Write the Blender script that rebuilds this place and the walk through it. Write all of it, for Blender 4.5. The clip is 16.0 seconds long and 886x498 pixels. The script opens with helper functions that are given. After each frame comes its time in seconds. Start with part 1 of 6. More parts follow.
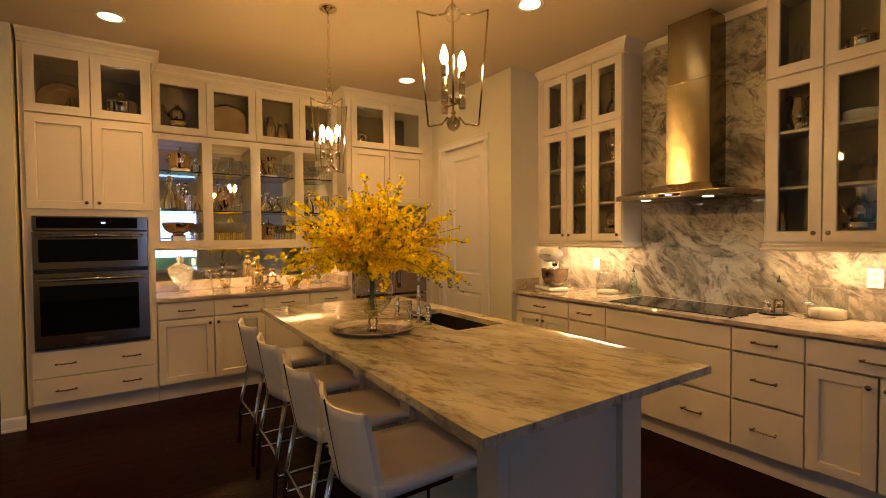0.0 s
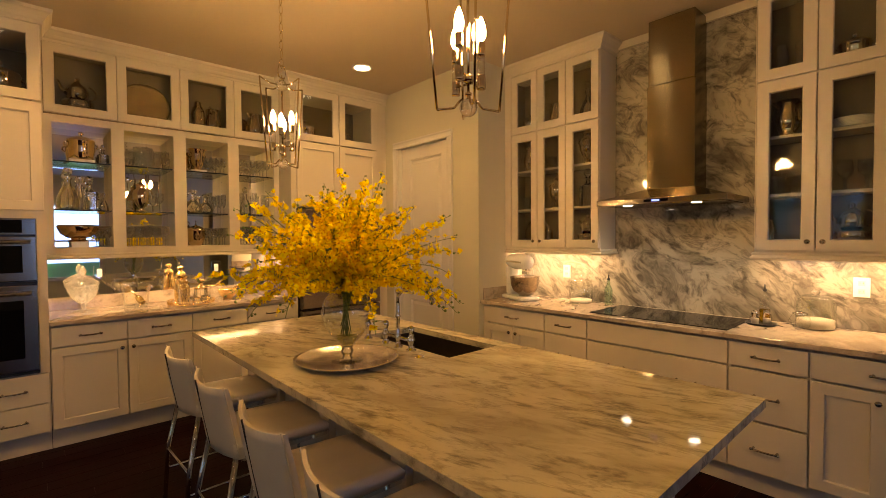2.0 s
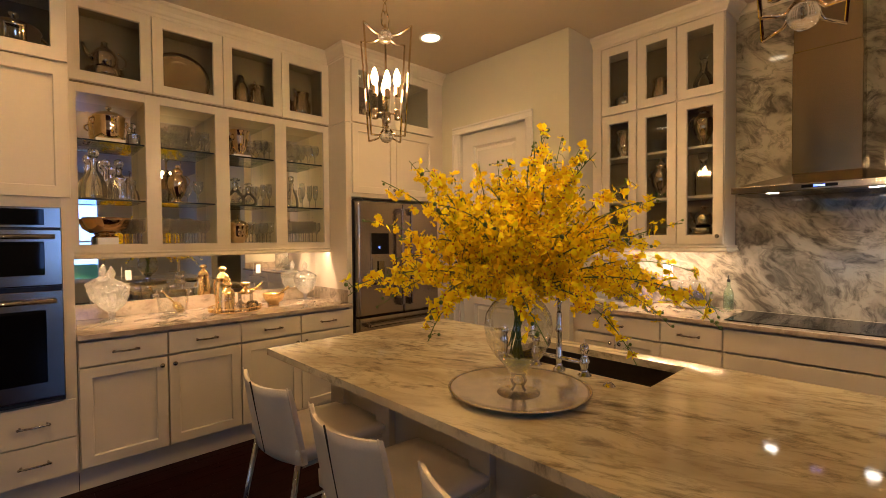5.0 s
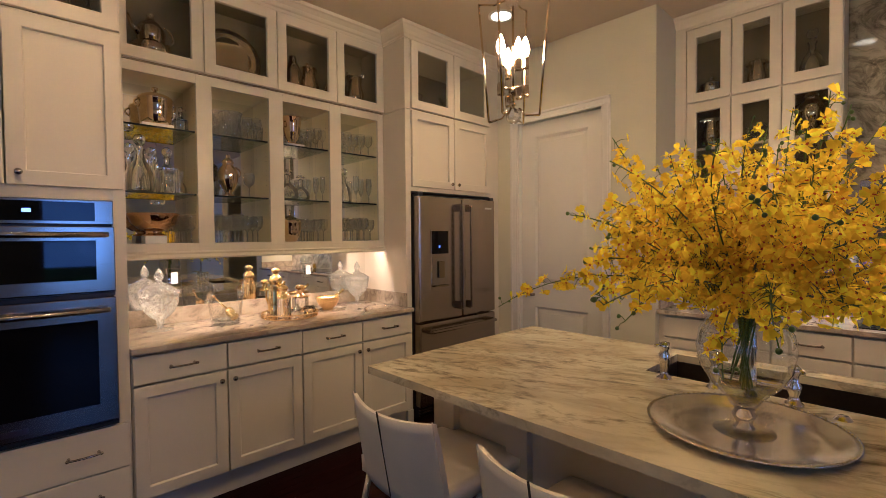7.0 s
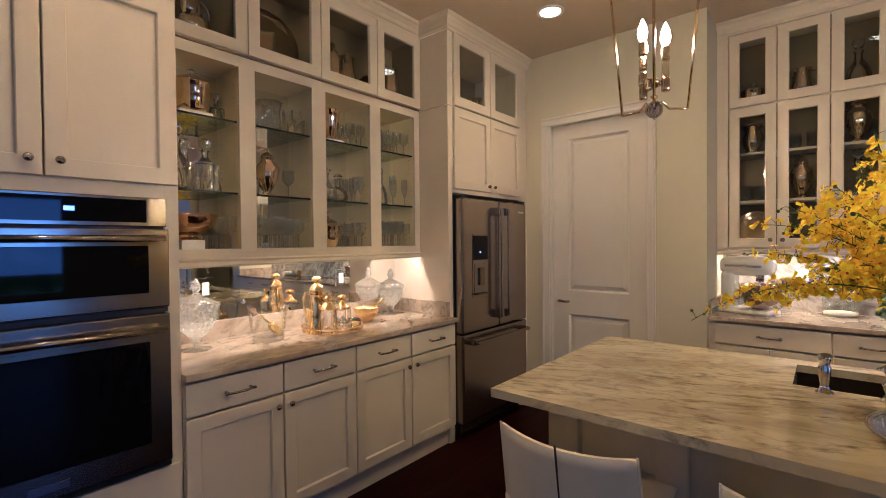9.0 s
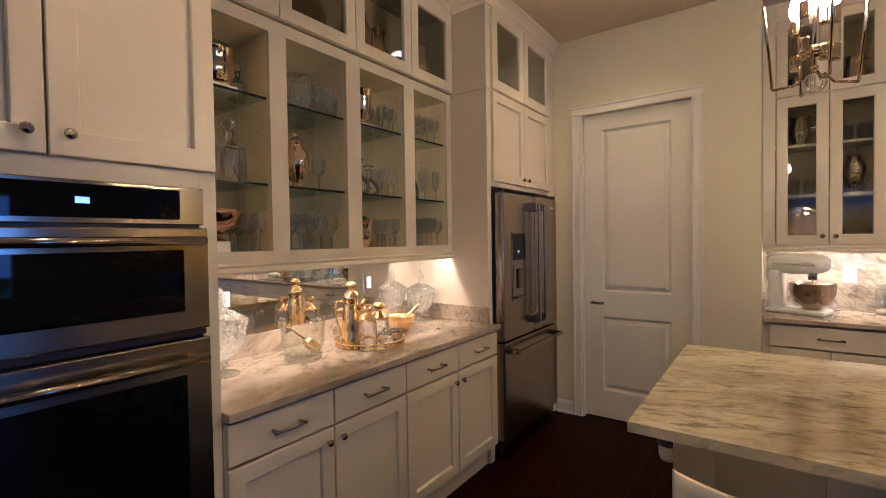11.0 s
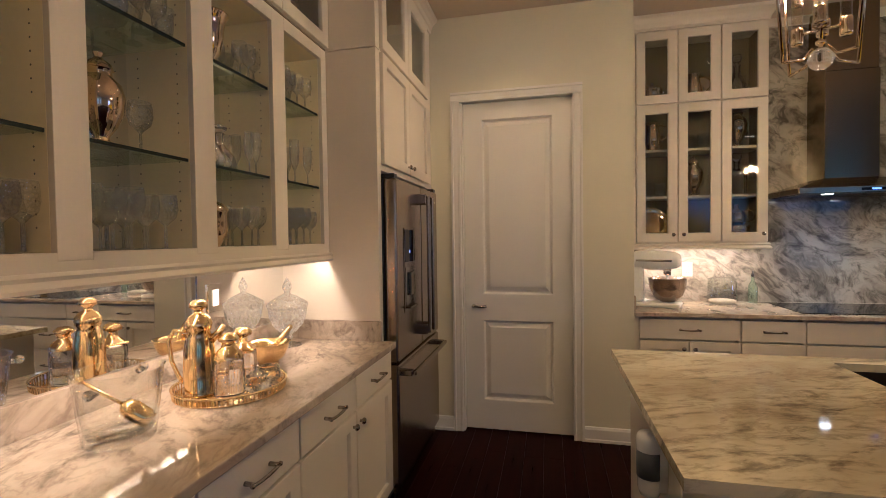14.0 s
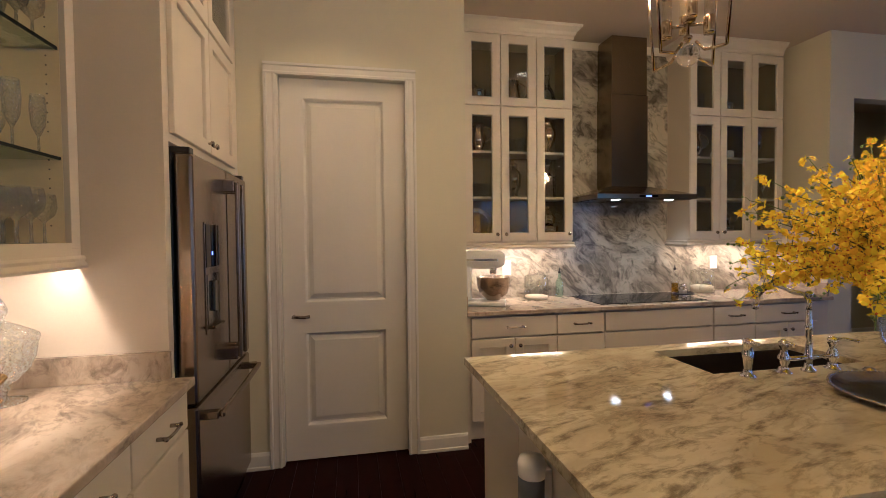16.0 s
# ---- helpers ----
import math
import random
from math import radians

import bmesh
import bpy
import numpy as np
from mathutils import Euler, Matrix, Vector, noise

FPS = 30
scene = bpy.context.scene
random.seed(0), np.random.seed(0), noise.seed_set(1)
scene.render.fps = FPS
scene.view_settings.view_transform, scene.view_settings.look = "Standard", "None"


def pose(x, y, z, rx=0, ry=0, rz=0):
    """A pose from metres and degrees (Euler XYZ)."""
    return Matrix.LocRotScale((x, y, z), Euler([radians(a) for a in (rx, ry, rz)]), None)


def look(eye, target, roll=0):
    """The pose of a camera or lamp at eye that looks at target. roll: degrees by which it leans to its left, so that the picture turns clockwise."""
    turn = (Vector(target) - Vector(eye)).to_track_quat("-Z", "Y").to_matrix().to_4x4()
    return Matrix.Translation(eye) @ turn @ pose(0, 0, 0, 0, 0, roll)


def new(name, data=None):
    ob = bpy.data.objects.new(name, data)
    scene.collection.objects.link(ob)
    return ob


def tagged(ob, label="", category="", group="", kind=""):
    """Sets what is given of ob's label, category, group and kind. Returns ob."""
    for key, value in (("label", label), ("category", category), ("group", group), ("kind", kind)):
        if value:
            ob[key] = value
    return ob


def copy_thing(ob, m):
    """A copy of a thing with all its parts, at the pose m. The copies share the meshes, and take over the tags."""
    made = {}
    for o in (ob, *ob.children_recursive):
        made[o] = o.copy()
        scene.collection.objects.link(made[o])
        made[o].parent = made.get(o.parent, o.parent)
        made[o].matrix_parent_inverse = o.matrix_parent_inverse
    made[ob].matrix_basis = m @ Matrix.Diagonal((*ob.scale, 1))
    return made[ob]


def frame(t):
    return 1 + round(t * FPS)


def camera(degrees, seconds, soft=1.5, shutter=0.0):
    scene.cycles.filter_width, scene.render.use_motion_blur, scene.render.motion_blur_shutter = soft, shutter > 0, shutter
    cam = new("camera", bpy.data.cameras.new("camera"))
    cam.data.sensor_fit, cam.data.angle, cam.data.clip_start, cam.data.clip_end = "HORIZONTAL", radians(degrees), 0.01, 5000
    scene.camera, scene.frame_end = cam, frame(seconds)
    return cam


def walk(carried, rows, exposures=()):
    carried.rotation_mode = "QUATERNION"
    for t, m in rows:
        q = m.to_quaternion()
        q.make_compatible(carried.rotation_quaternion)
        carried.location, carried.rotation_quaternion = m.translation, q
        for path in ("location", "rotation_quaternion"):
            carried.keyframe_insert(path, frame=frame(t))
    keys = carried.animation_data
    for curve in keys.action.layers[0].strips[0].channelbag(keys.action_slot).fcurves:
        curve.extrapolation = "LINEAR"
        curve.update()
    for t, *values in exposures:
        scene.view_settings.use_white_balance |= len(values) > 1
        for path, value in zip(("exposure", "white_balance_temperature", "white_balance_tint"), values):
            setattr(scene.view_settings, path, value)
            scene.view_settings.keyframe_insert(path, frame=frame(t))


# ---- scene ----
cam = camera(88.5, 16.0, soft=0.8)
PATH = [
    (0, (0.177, 0.187, 1.44), (1.276, 1.858, 1.384), -0.5),
    (0.5, (0.204, 0.321, 1.453), (1.342, 1.965, 1.397), -0.4),
    (1, (0.217, 0.439, 1.461), (1.411, 2.043, 1.409), -0.5),
    (1.5, (0.208, 0.567, 1.47), (1.472, 2.117, 1.422), -0.5),
    (2, (0.181, 0.695, 1.482), (1.522, 2.178, 1.429), -0.4),
    (2.5, (0.203, 0.839, 1.472), (1.571, 2.298, 1.418), -0.5),
    (3, (0.23, 0.999, 1.474), (1.599, 2.455, 1.419), -0.5),
    (3.5, (0.199, 1.151, 1.468), (1.569, 2.607, 1.417), -0.5),
    (4, (0.127, 1.279, 1.456), (1.496, 2.737, 1.412), -0.5),
    (4.5, (0.064, 1.419, 1.433), (1.433, 2.876, 1.389), -0.5),
    (5, (0.02, 1.596, 1.438), (1.39, 3.053, 1.393), -0.5),
    (5.2, (0.003, 1.643, 1.442), (1.37, 3.103, 1.396), -0.4),
    (7.5, (-0.243, 2.397, 1.444), (1.153, 3.828, 1.393), -0.5),
    (8, (-0.335, 2.549, 1.444), (1.084, 3.957, 1.406), -0.5),
    (8.5, (-0.417, 2.682, 1.45), (1.076, 4.013, 1.417), -0.5),
    (9, (-0.464, 2.85, 1.447), (1.064, 4.141, 1.415), -0.5),
    (9.5, (-0.483, 2.97, 1.454), (1.046, 4.258, 1.421), -0.5),
    (9.7, (-0.502, 3.039, 1.451), (1.033, 4.32, 1.419), -0.5),
    (11.8, (-0.485, 3.62, 1.469), (1.236, 4.637, 1.415), -0.8),
    (12, (-0.482, 3.663, 1.466), (1.272, 4.622, 1.413), -0.7),
    (12.5, (-0.467, 3.769, 1.456), (1.378, 4.539, 1.403), -0.7),
    (13, (-0.383, 3.873, 1.451), (1.512, 4.511, 1.396), -0.7),
    (13.5, (-0.274, 3.968, 1.456), (1.649, 4.512, 1.403), -0.8),
    (14, (-0.167, 4.063, 1.444), (1.781, 4.512, 1.393), -0.8),
    (14.5, (-0.077, 4.162, 1.446), (1.9, 4.462, 1.392), -0.7),
    (15, (0.011, 4.224, 1.431), (2.009, 4.284, 1.378), -0.7),
    (15.5, (0.112, 4.249, 1.422), (2.106, 4.103, 1.367), -0.6),
    (16, (0.193, 4.236, 1.43), (2.153, 3.846, 1.374), -0.6),
]
walk(cam, [(t, look(eye, target, roll)) for t, eye, target, roll in PATH],
     exposures=[(0.0, 0.02, 8050, 10), (4.0, -0.02, 7200, 10), (5.2, 0.0, 6050, 10), (7.3, -0.03, 4800, 10), (9.0, 0.0, 4600, 10), (12.0, -0.07, 4700, 10), (16.0, -0.08, 4780, 10)])

# ---- world and lights ----
world = bpy.data.worlds.new("world")
scene.world = world
world.use_nodes = True
wn = world.node_tree
sky = wn.nodes.new("ShaderNodeTexSky")
sky.sky_type, sky.sun_disc = "NISHITA", False
sky.sun_elevation, sky.sun_rotation = radians(14), radians(235)
wn.nodes["Background"].inputs[1].default_value = 0.06
wn.links.new(sky.outputs[0], wn.nodes["Background"].inputs[0])

WARM, SOFT, COOL = (1.0, 0.56, 0.20), (1.0, 0.63, 0.36), (0.20, 0.37, 1.0)


def area_lamp(name, eye, target, sx, sy, watts, colour, shape="RECTANGLE", spread=180):
    d = bpy.data.lights.new(name, "AREA")
    d.shape, d.size, d.size_y, d.energy, d.color, d.spread = shape, sx, sy, watts, colour, radians(spread)
    ob = new(name, d)
    ob.matrix_world = look(eye, target)
    return ob


# first three are known cans; the rest are unseen, added as warm fill
CANS_AND_FILLS = [(0.01, 4.29), (2.48, 4.335), (2.46, 2.53), (-1.3, 0.8), (-1.3, 2.9), (-3.2, -0.6), (-1.3, -2.2), (1.3, -2.2), (-3.2, -2.9), (4.25, -0.9)]
for cx, cy in CANS_AND_FILLS:
    # the added pair at x -1.3 is stronger, to brighten stools and island side
    area_lamp("can_fill_lamp", (cx, cy, 3.036), (cx, cy, 0), 0.12, 0.12, 7.5 if cx == -1.3 and cy > 0 else 5.5, WARM, "DISK", 120)
# light strips under the wall cabinets
area_lamp("strip_lamp", (1.16, 5.215, 1.366), (1.16, 5.23, 0), 1.7, 0.006, 10.0, SOFT, spread=170)
for cy in (3.0, 1.03):
    ob = area_lamp("strip_lamp", (3.62, cy, 1.357), (3.62, cy, 0), 0.85, 0.006, 7.5, SOFT, spread=170)
    ob.matrix_world = pose(3.62, cy, 1.357, 0, 0, 90)
for cy in (2.24, 1.78):
    area_lamp("hood_lamp", (3.38, cy, 1.694), (3.40, cy, 0), 0.05, 0.05, 1.2, (1, 0.9, 0.75), "DISK", 120)
# daylight in the window openings of the room behind
for wy in (-2.0, 0.3, 2.4):
    area_lamp("window_lamp", (-4.55, wy, 1.45), (0, wy, 1.1), 1.3, 1.7, 3.6, COOL)
area_lamp("window_lamp", (0.92, -4.35, 1.6), (0.92, 0, 1.2), 1.1, 1.4, 26.0, COOL)


# ---- materials ----
def mat(name, base, rough=0.5, metal=0.0, var=0.1, scale=5.0, bump=0.0, bscale=80.0, stretch=(1, 1, 1), spec=0.5, coat=0.0, rvar=0.0):
    m = bpy.data.materials.new(name)
    m.use_nodes = True
    nt = m.node_tree
    p = nt.nodes["Principled BSDF"]
    p.inputs["Roughness"].default_value, p.inputs["Metallic"].default_value = rough, metal
    p.inputs["Specular IOR Level"].default_value, p.inputs["Coat Weight"].default_value = spec, coat
    tc, mp = nt.nodes.new("ShaderNodeTexCoord"), nt.nodes.new("ShaderNodeMapping")
    mp.inputs["Scale"].default_value = stretch
    nt.links.new(tc.outputs["Object"], mp.inputs[0])
    big, fine = nt.nodes.new("ShaderNodeTexNoise"), nt.nodes.new("ShaderNodeTexNoise")
    big.inputs["Scale"].default_value, big.inputs["Detail"].default_value = scale, 4
    fine.inputs["Scale"].default_value, fine.inputs["Detail"].default_value = bscale, 3
    for n in (big, fine):
        nt.links.new(mp.outputs[0], n.inputs["Vector"])
    ad = nt.nodes.new("ShaderNodeMath")
    ad.operation = "MULTIPLY_ADD"
    ad.inputs[1].default_value = 0.35
    nt.links.new(fine.outputs[0], ad.inputs[0])
    nt.links.new(big.outputs[0], ad.inputs[2])
    ramp = nt.nodes.new("ShaderNodeValToRGB")
    e = ramp.color_ramp.elements
    e[0].position, e[1].position = 0.4, 0.95
    e[0].color = [c * (1 - var) for c in base] + [1]
    e[1].color = [min(1, c * (1 + var)) for c in base] + [1]
    nt.links.new(ad.outputs[0], ramp.inputs[0])
    nt.links.new(ramp.outputs[0], p.inputs["Base Color"])
    if bump:
        b = nt.nodes.new("ShaderNodeBump")
        b.inputs["Strength"].default_value, b.inputs["Distance"].default_value = bump, 0.002
        nt.links.new(fine.outputs[0], b.inputs["Height"])
        nt.links.new(b.outputs[0], p.inputs["Normal"])
    if rvar:
        r = nt.nodes.new("ShaderNodeMapRange")
        r.inputs[3].default_value, r.inputs[4].default_value = max(0, rough - rvar), rough + rvar
        nt.links.new(big.outputs[0], r.inputs[0])
        nt.links.new(r.outputs[0], p.inputs["Roughness"])
    return m


def thin_glass(name, tint, gloss=1.45, rough=0.02, edge=3.0):
    m = bpy.data.materials.new(name)
    m.use_nodes = True
    nt = m.node_tree
    nt.nodes.remove(nt.nodes["Principled BSDF"])
    out = nt.nodes["Material Output"]
    tr, gl, mx, fr, pw = (nt.nodes.new("ShaderNode" + k) for k in ("BsdfTransparent", "BsdfGlossy", "MixShader", "LayerWeight", "MapRange"))
    tr.inputs[0].default_value, gl.inputs["Roughness"].default_value, fr.inputs[0].default_value = (*tint, 1), rough, 0.5
    cube = nt.nodes.new("ShaderNodeMath")
    cube.operation, cube.inputs[1].default_value = "POWER", edge
    nt.links.new(fr.outputs["Facing"], cube.inputs[0])
    pw.inputs[3].default_value, pw.inputs[4].default_value = (gloss - 1) ** 2 / (gloss + 1) ** 2 * 1.6, 0.85
    nt.links.new(cube.outputs[0], pw.inputs[0])
    nt.links.new(pw.outputs[0], mx.inputs[0])
    nt.links.new(tr.outputs[0], mx.inputs[1])
    nt.links.new(gl.outputs[0], mx.inputs[2])
    nt.links.new(mx.outputs[0], out.inputs[0])
    return m


def glow(name, colour, strength):
    m = bpy.data.materials.new(name)
    m.use_nodes = True
    p = m.node_tree.nodes["Principled BSDF"]
    p.inputs["Base Color"].default_value = (0.9, 0.9, 0.9, 1)
    p.inputs["Emission Color"].default_value, p.inputs["Emission Strength"].default_value = (*colour, 1), strength
    return m


def stone(name, turn, stretch, size, pale, mid, dark, rough=0.07, cloud=0.7, streak=0.6, vein=0.6, swirl=1.0, cover=0.40, fine=2.4):
    """Polished veined stone: soft clouds, feathery streaks in patches and a few thin veins, all drawn out along one direction."""
    m = bpy.data.materials.new(name)
    m.use_nodes = True
    nt = m.node_tree
    N, L = nt.nodes.new, nt.links.new
    p = nt.nodes["Principled BSDF"]
    p.inputs["Roughness"].default_value = rough
    tc, mp = N("ShaderNodeTexCoord"), N("ShaderNodeMapping")
    mp.vector_type = "TEXTURE"
    mp.inputs["Rotation"].default_value = [radians(a) for a in turn]
    mp.inputs["Scale"].default_value = stretch
    L(tc.outputs["Object"], mp.inputs[0])
    warp = N("ShaderNodeTexNoise")
    warp.inputs["Scale"].default_value, warp.inputs["Detail"].default_value = size * 0.4, 3
    L(mp.outputs[0], warp.inputs["Vector"])
    off = N("ShaderNodeVectorMath")
    off.operation = "MULTIPLY_ADD"
    off.inputs[1].default_value = (swirl / size * 2,) * 3
    L(warp.outputs["Color"], off.inputs[0])
    L(mp.outputs[0], off.inputs[2])

    def step(sock, lo, hi):
        r = N("ShaderNodeMapRange")
        r.interpolation_type = "SMOOTHSTEP"
        r.inputs[1].default_value, r.inputs[2].default_value = lo, hi
        L(sock, r.inputs[0])
        return r.outputs[0]

    def noise(scale, detail, roughness=0.6, src=None):
        n = N("ShaderNodeTexNoise")
        n.inputs["Scale"].default_value, n.inputs["Detail"].default_value, n.inputs["Roughness"].default_value = scale, detail, roughness
        L(src or off.outputs[0], n.inputs["Vector"])
        return n.outputs[0]

    def maths(op, a, b=None, clamp=False):
        g = N("ShaderNodeMath")
        g.operation, g.use_clamp = op, clamp
        for q, sock in ((a, g.inputs[0]), (b, g.inputs[1])):
            if isinstance(q, float):
                sock.default_value = q
            elif q is not None:
                L(q, sock)
        return g.outputs[0]

    def blend(fac, a, b):
        x = N("ShaderNodeMix")
        x.data_type = "RGBA"
        L(fac, x.inputs[0])
        for q, sock in ((a, x.inputs[6]), (b, x.inputs[7])):
            if isinstance(q, tuple):
                sock.default_value = (*q, 1)
            else:
                L(q, sock)
        return x.outputs[2]

    clouds = step(noise(size * 0.5, 5), 0.40, 0.66)
    patch = step(noise(size * 0.28, 3, 0.5, mp.outputs[0]), cover, cover + 0.22)
    streaks = step(noise(size * fine, 9, 0.66), 0.47, 0.70)
    ridge = maths("ABSOLUTE", maths("SUBTRACT", noise(size * 0.75, 10, 0.6), 0.5))
    veins = maths("SUBTRACT", 1.0, step(ridge, 0.0, 0.035))
    c = blend(maths("MULTIPLY", clouds, cloud), pale, mid)
    c = blend(maths("MULTIPLY", maths("MULTIPLY", streaks, patch), streak), c, dark)
    c = blend(maths("MULTIPLY", maths("MULTIPLY", veins, maths("ADD", maths("MULTIPLY", patch, 0.8), 0.2)), vein, True), c, dark)
    c = blend(maths("MULTIPLY", noise(90, 4, 0.6, tc.outputs["Object"]), 0.18), c, mid)
    L(c, p.inputs["Base Color"])
    return m


def cut_glass(name, size, depth, milk=0.05, tint=(0.95, 0.96, 0.95)):
    """Thin-walled cut crystal: clear walls, facet relief that breaks up the gloss, and a little scatter in the cuts,
    whitened to stand in for sparkle.
    """
    m = bpy.data.materials.new(name)
    m.use_nodes = True
    nt = m.node_tree
    N, L = nt.nodes.new, nt.links.new
    nt.nodes.remove(nt.nodes["Principled BSDF"])
    tc, vo, bp = N("ShaderNodeTexCoord"), N("ShaderNodeTexVoronoi"), N("ShaderNodeBump")
    vo.inputs["Scale"].default_value = size
    bp.inputs["Strength"].default_value, bp.inputs["Distance"].default_value = depth, 0.003
    L(tc.outputs["Object"], vo.inputs["Vector"])
    L(vo.outputs["Distance"], bp.inputs["Height"])
    tr, gl, df, fr, mr = N("ShaderNodeBsdfTransparent"), N("ShaderNodeBsdfGlossy"), N("ShaderNodeBsdfTranslucent"), N("ShaderNodeFresnel"), N("ShaderNodeMapRange")
    tr.inputs[0].default_value, df.inputs[0].default_value = (*tint, 1), (0.9, 0.9, 0.88, 1)
    gl.inputs["Roughness"].default_value, fr.inputs["IOR"].default_value = 0.03, 1.55
    mr.inputs[3].default_value, mr.inputs[4].default_value = 0.07, 0.62
    m1, m2 = N("ShaderNodeMixShader"), N("ShaderNodeMixShader")
    cut = N("ShaderNodeMapRange")
    cut.inputs[1].default_value, cut.inputs[2].default_value, cut.inputs[3].default_value, cut.inputs[4].default_value = 0.40, 0.62, milk * 0.65, min(1, milk * 1.7)
    L(vo.outputs["Distance"], cut.inputs[0])
    L(cut.outputs[0], m1.inputs[0])
    for n in (gl, fr):
        L(bp.outputs[0], n.inputs["Normal"])
    L(fr.outputs[0], mr.inputs[0])
    L(tr.outputs[0], m1.inputs[1])
    L(df.outputs[0], m1.inputs[2])
    L(mr.outputs[0], m2.inputs[0])
    L(m1.outputs[0], m2.inputs[1])
    L(gl.outputs[0], m2.inputs[2])
    L(m2.outputs[0], nt.nodes["Material Output"].inputs[0])
    return m


PAINT = mat("cabinet_paint", (0.62, 0.56, 0.46), 0.36, var=0.04, scale=2.5, bump=0.06, bscale=120)
# cabinet paint darkened: the shade behind the glass is put into the colour
SHADED_INSIDE = mat("cabinet_inside_shaded", (0.25, 0.20, 0.125), 0.45, var=0.10, scale=4, bump=0.05, bscale=60)
WALL = mat("wall_paint", (0.60, 0.57, 0.44), 0.7, var=0.04, scale=1.5, bump=0.12, bscale=160)
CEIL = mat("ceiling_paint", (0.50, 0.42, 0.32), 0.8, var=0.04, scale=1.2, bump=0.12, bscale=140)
TRIM = mat("trim_paint", (0.66, 0.64, 0.60), 0.35, var=0.03, scale=3)
GREY = mat("shadow_gap", (0.12, 0.11, 0.10), 0.7)
STEEL = mat("brushed_steel", (0.25, 0.205, 0.13), 0.19, 1.0, var=0.025, scale=3, bump=0.012, bscale=9, stretch=(0.4, 0.4, 60), rvar=0.05)
STEELH = mat("brushed_steel_flat", (0.34, 0.30, 0.245), 0.17, 1.0, var=0.025, scale=3, bump=0.010, bscale=9, stretch=(0.4, 40, 60), rvar=0.05)
FRIDGE = mat("fridge_steel", (0.37, 0.31, 0.25), 0.24, 1.0, var=0.02, scale=3, bscale=9)
for m in (STEEL, STEELH):
    pb, tg = m.node_tree.nodes["Principled BSDF"], m.node_tree.nodes.new("ShaderNodeTangent")
    tg.direction_type, tg.axis = "RADIAL", "Z"
    pb.inputs["Anisotropic"].default_value, pb.inputs["Anisotropic Rotation"].default_value = 0.94 if m is STEEL else 0.6, 0.25
    m.node_tree.links.new(tg.outputs[0], pb.inputs["Tangent"])
BLACKG = mat("black_glass", (0.003, 0.003, 0.004), 0.03, var=0.1, spec=0.22)
BLACK = mat("black_plastic", (0.012, 0.012, 0.013), 0.35)
CHROME = mat("chrome", (0.78, 0.77, 0.75), 0.07, 1.0, var=0.03)
NICKEL = mat("polished_nickel", (0.74, 0.61, 0.43), 0.11, 1.0, var=0.06)
PULL = mat("aged_nickel_pull", (0.40, 0.36, 0.31), 0.24, 1.0, var=0.1)
PEWTER = mat("engraved_silver", (0.70, 0.65, 0.56), 0.20, 1.0, var=0.18, scale=14, bump=0.25, bscale=45, rvar=0.07)
SILVER = mat("tarnished_silver", (0.74, 0.60, 0.43), 0.07, 1.0, var=0.22, scale=9, bump=0.02, bscale=60, rvar=0.04)
GOLD = mat("gilt_metal", (0.86, 0.64, 0.31), 0.12, 1.0, var=0.10, scale=9)
COPPER = mat("copper_bowl", (0.60, 0.40, 0.24), 0.12, 1.0, var=0.1, scale=9)
MIRROR = mat("mirror", (0.88, 0.88, 0.85), 0.015, 1.0, var=0.02)
BAYSIDE = mat("tan_laminate", (0.74, 0.65, 0.40), 0.4, var=0.06, scale=4)
VASEG = thin_glass("vase_glass", (0.94, 0.96, 0.94), 1.6, 0.01, 1.8)
PANE = thin_glass("cabinet_pane", (0.92, 0.93, 0.91), 1.30)
CRYSTAL = bpy.data.materials.new("cut_crystal")
CRYSTAL.use_nodes = True
cn = CRYSTAL.node_tree
cn.nodes.remove(cn.nodes["Principled BSDF"])
ctr, cgl, cmx = (cn.nodes.new("ShaderNode" + k) for k in ("BsdfTransparent", "BsdfGlass", "MixShader"))
cgl.inputs["IOR"].default_value, cgl.inputs["Roughness"].default_value, cmx.inputs[0].default_value = 1.5, 0.0, 0.86
cn.links.new(ctr.outputs[0], cmx.inputs[1])
cn.links.new(cgl.outputs[0], cmx.inputs[2])
cn.links.new(cmx.outputs[0], cn.nodes["Material Output"].inputs[0])
WARE = thin_glass("blown_glass", (0.98, 0.985, 0.975), 1.26, 0.01, 3.0)
# milk whitens the clear glass in place of bright glints
FACET = cut_glass("faceted_crystal", 130, 0.6, 0.13)
JARG = cut_glass("whitened_cut_crystal", 150, 0.6, 0.22)
TUBEG = thin_glass("candle_tube_glass", (0.97, 0.95, 0.90), 1.5, 0.02, 2.0)
SHELFG = thin_glass("shelf_glass", (0.86, 0.93, 0.90), 1.5)
EDGEG = mat("glass_edge", (0.003, 0.010, 0.008), 0.35, spec=0.2)
GREENG = thin_glass("green_bottle_glass", (0.78, 0.92, 0.85), 1.6, 0.01, 2.0)
OIL = thin_glass("oil", (0.80, 0.62, 0.12), 1.4)
LEATHER = mat("cream_leather", (0.84, 0.76, 0.64), 0.34, var=0.08, scale=6, bump=0.25, bscale=220)
SEAM = mat("dark_piping", (0.02, 0.018, 0.016), 0.5)
WHITEP = mat("white_enamel", (0.80, 0.80, 0.78), 0.22, var=0.03)
FLOUR = mat("flour", (0.55, 0.50, 0.42), 0.9, bump=0.3, bscale=90)
SINKM = mat("dark_composite_sink", (0.022, 0.016, 0.013), 0.35, var=0.3, scale=40)
BULB = glow("candle_bulb", (1.0, 0.60, 0.24), 620.0)
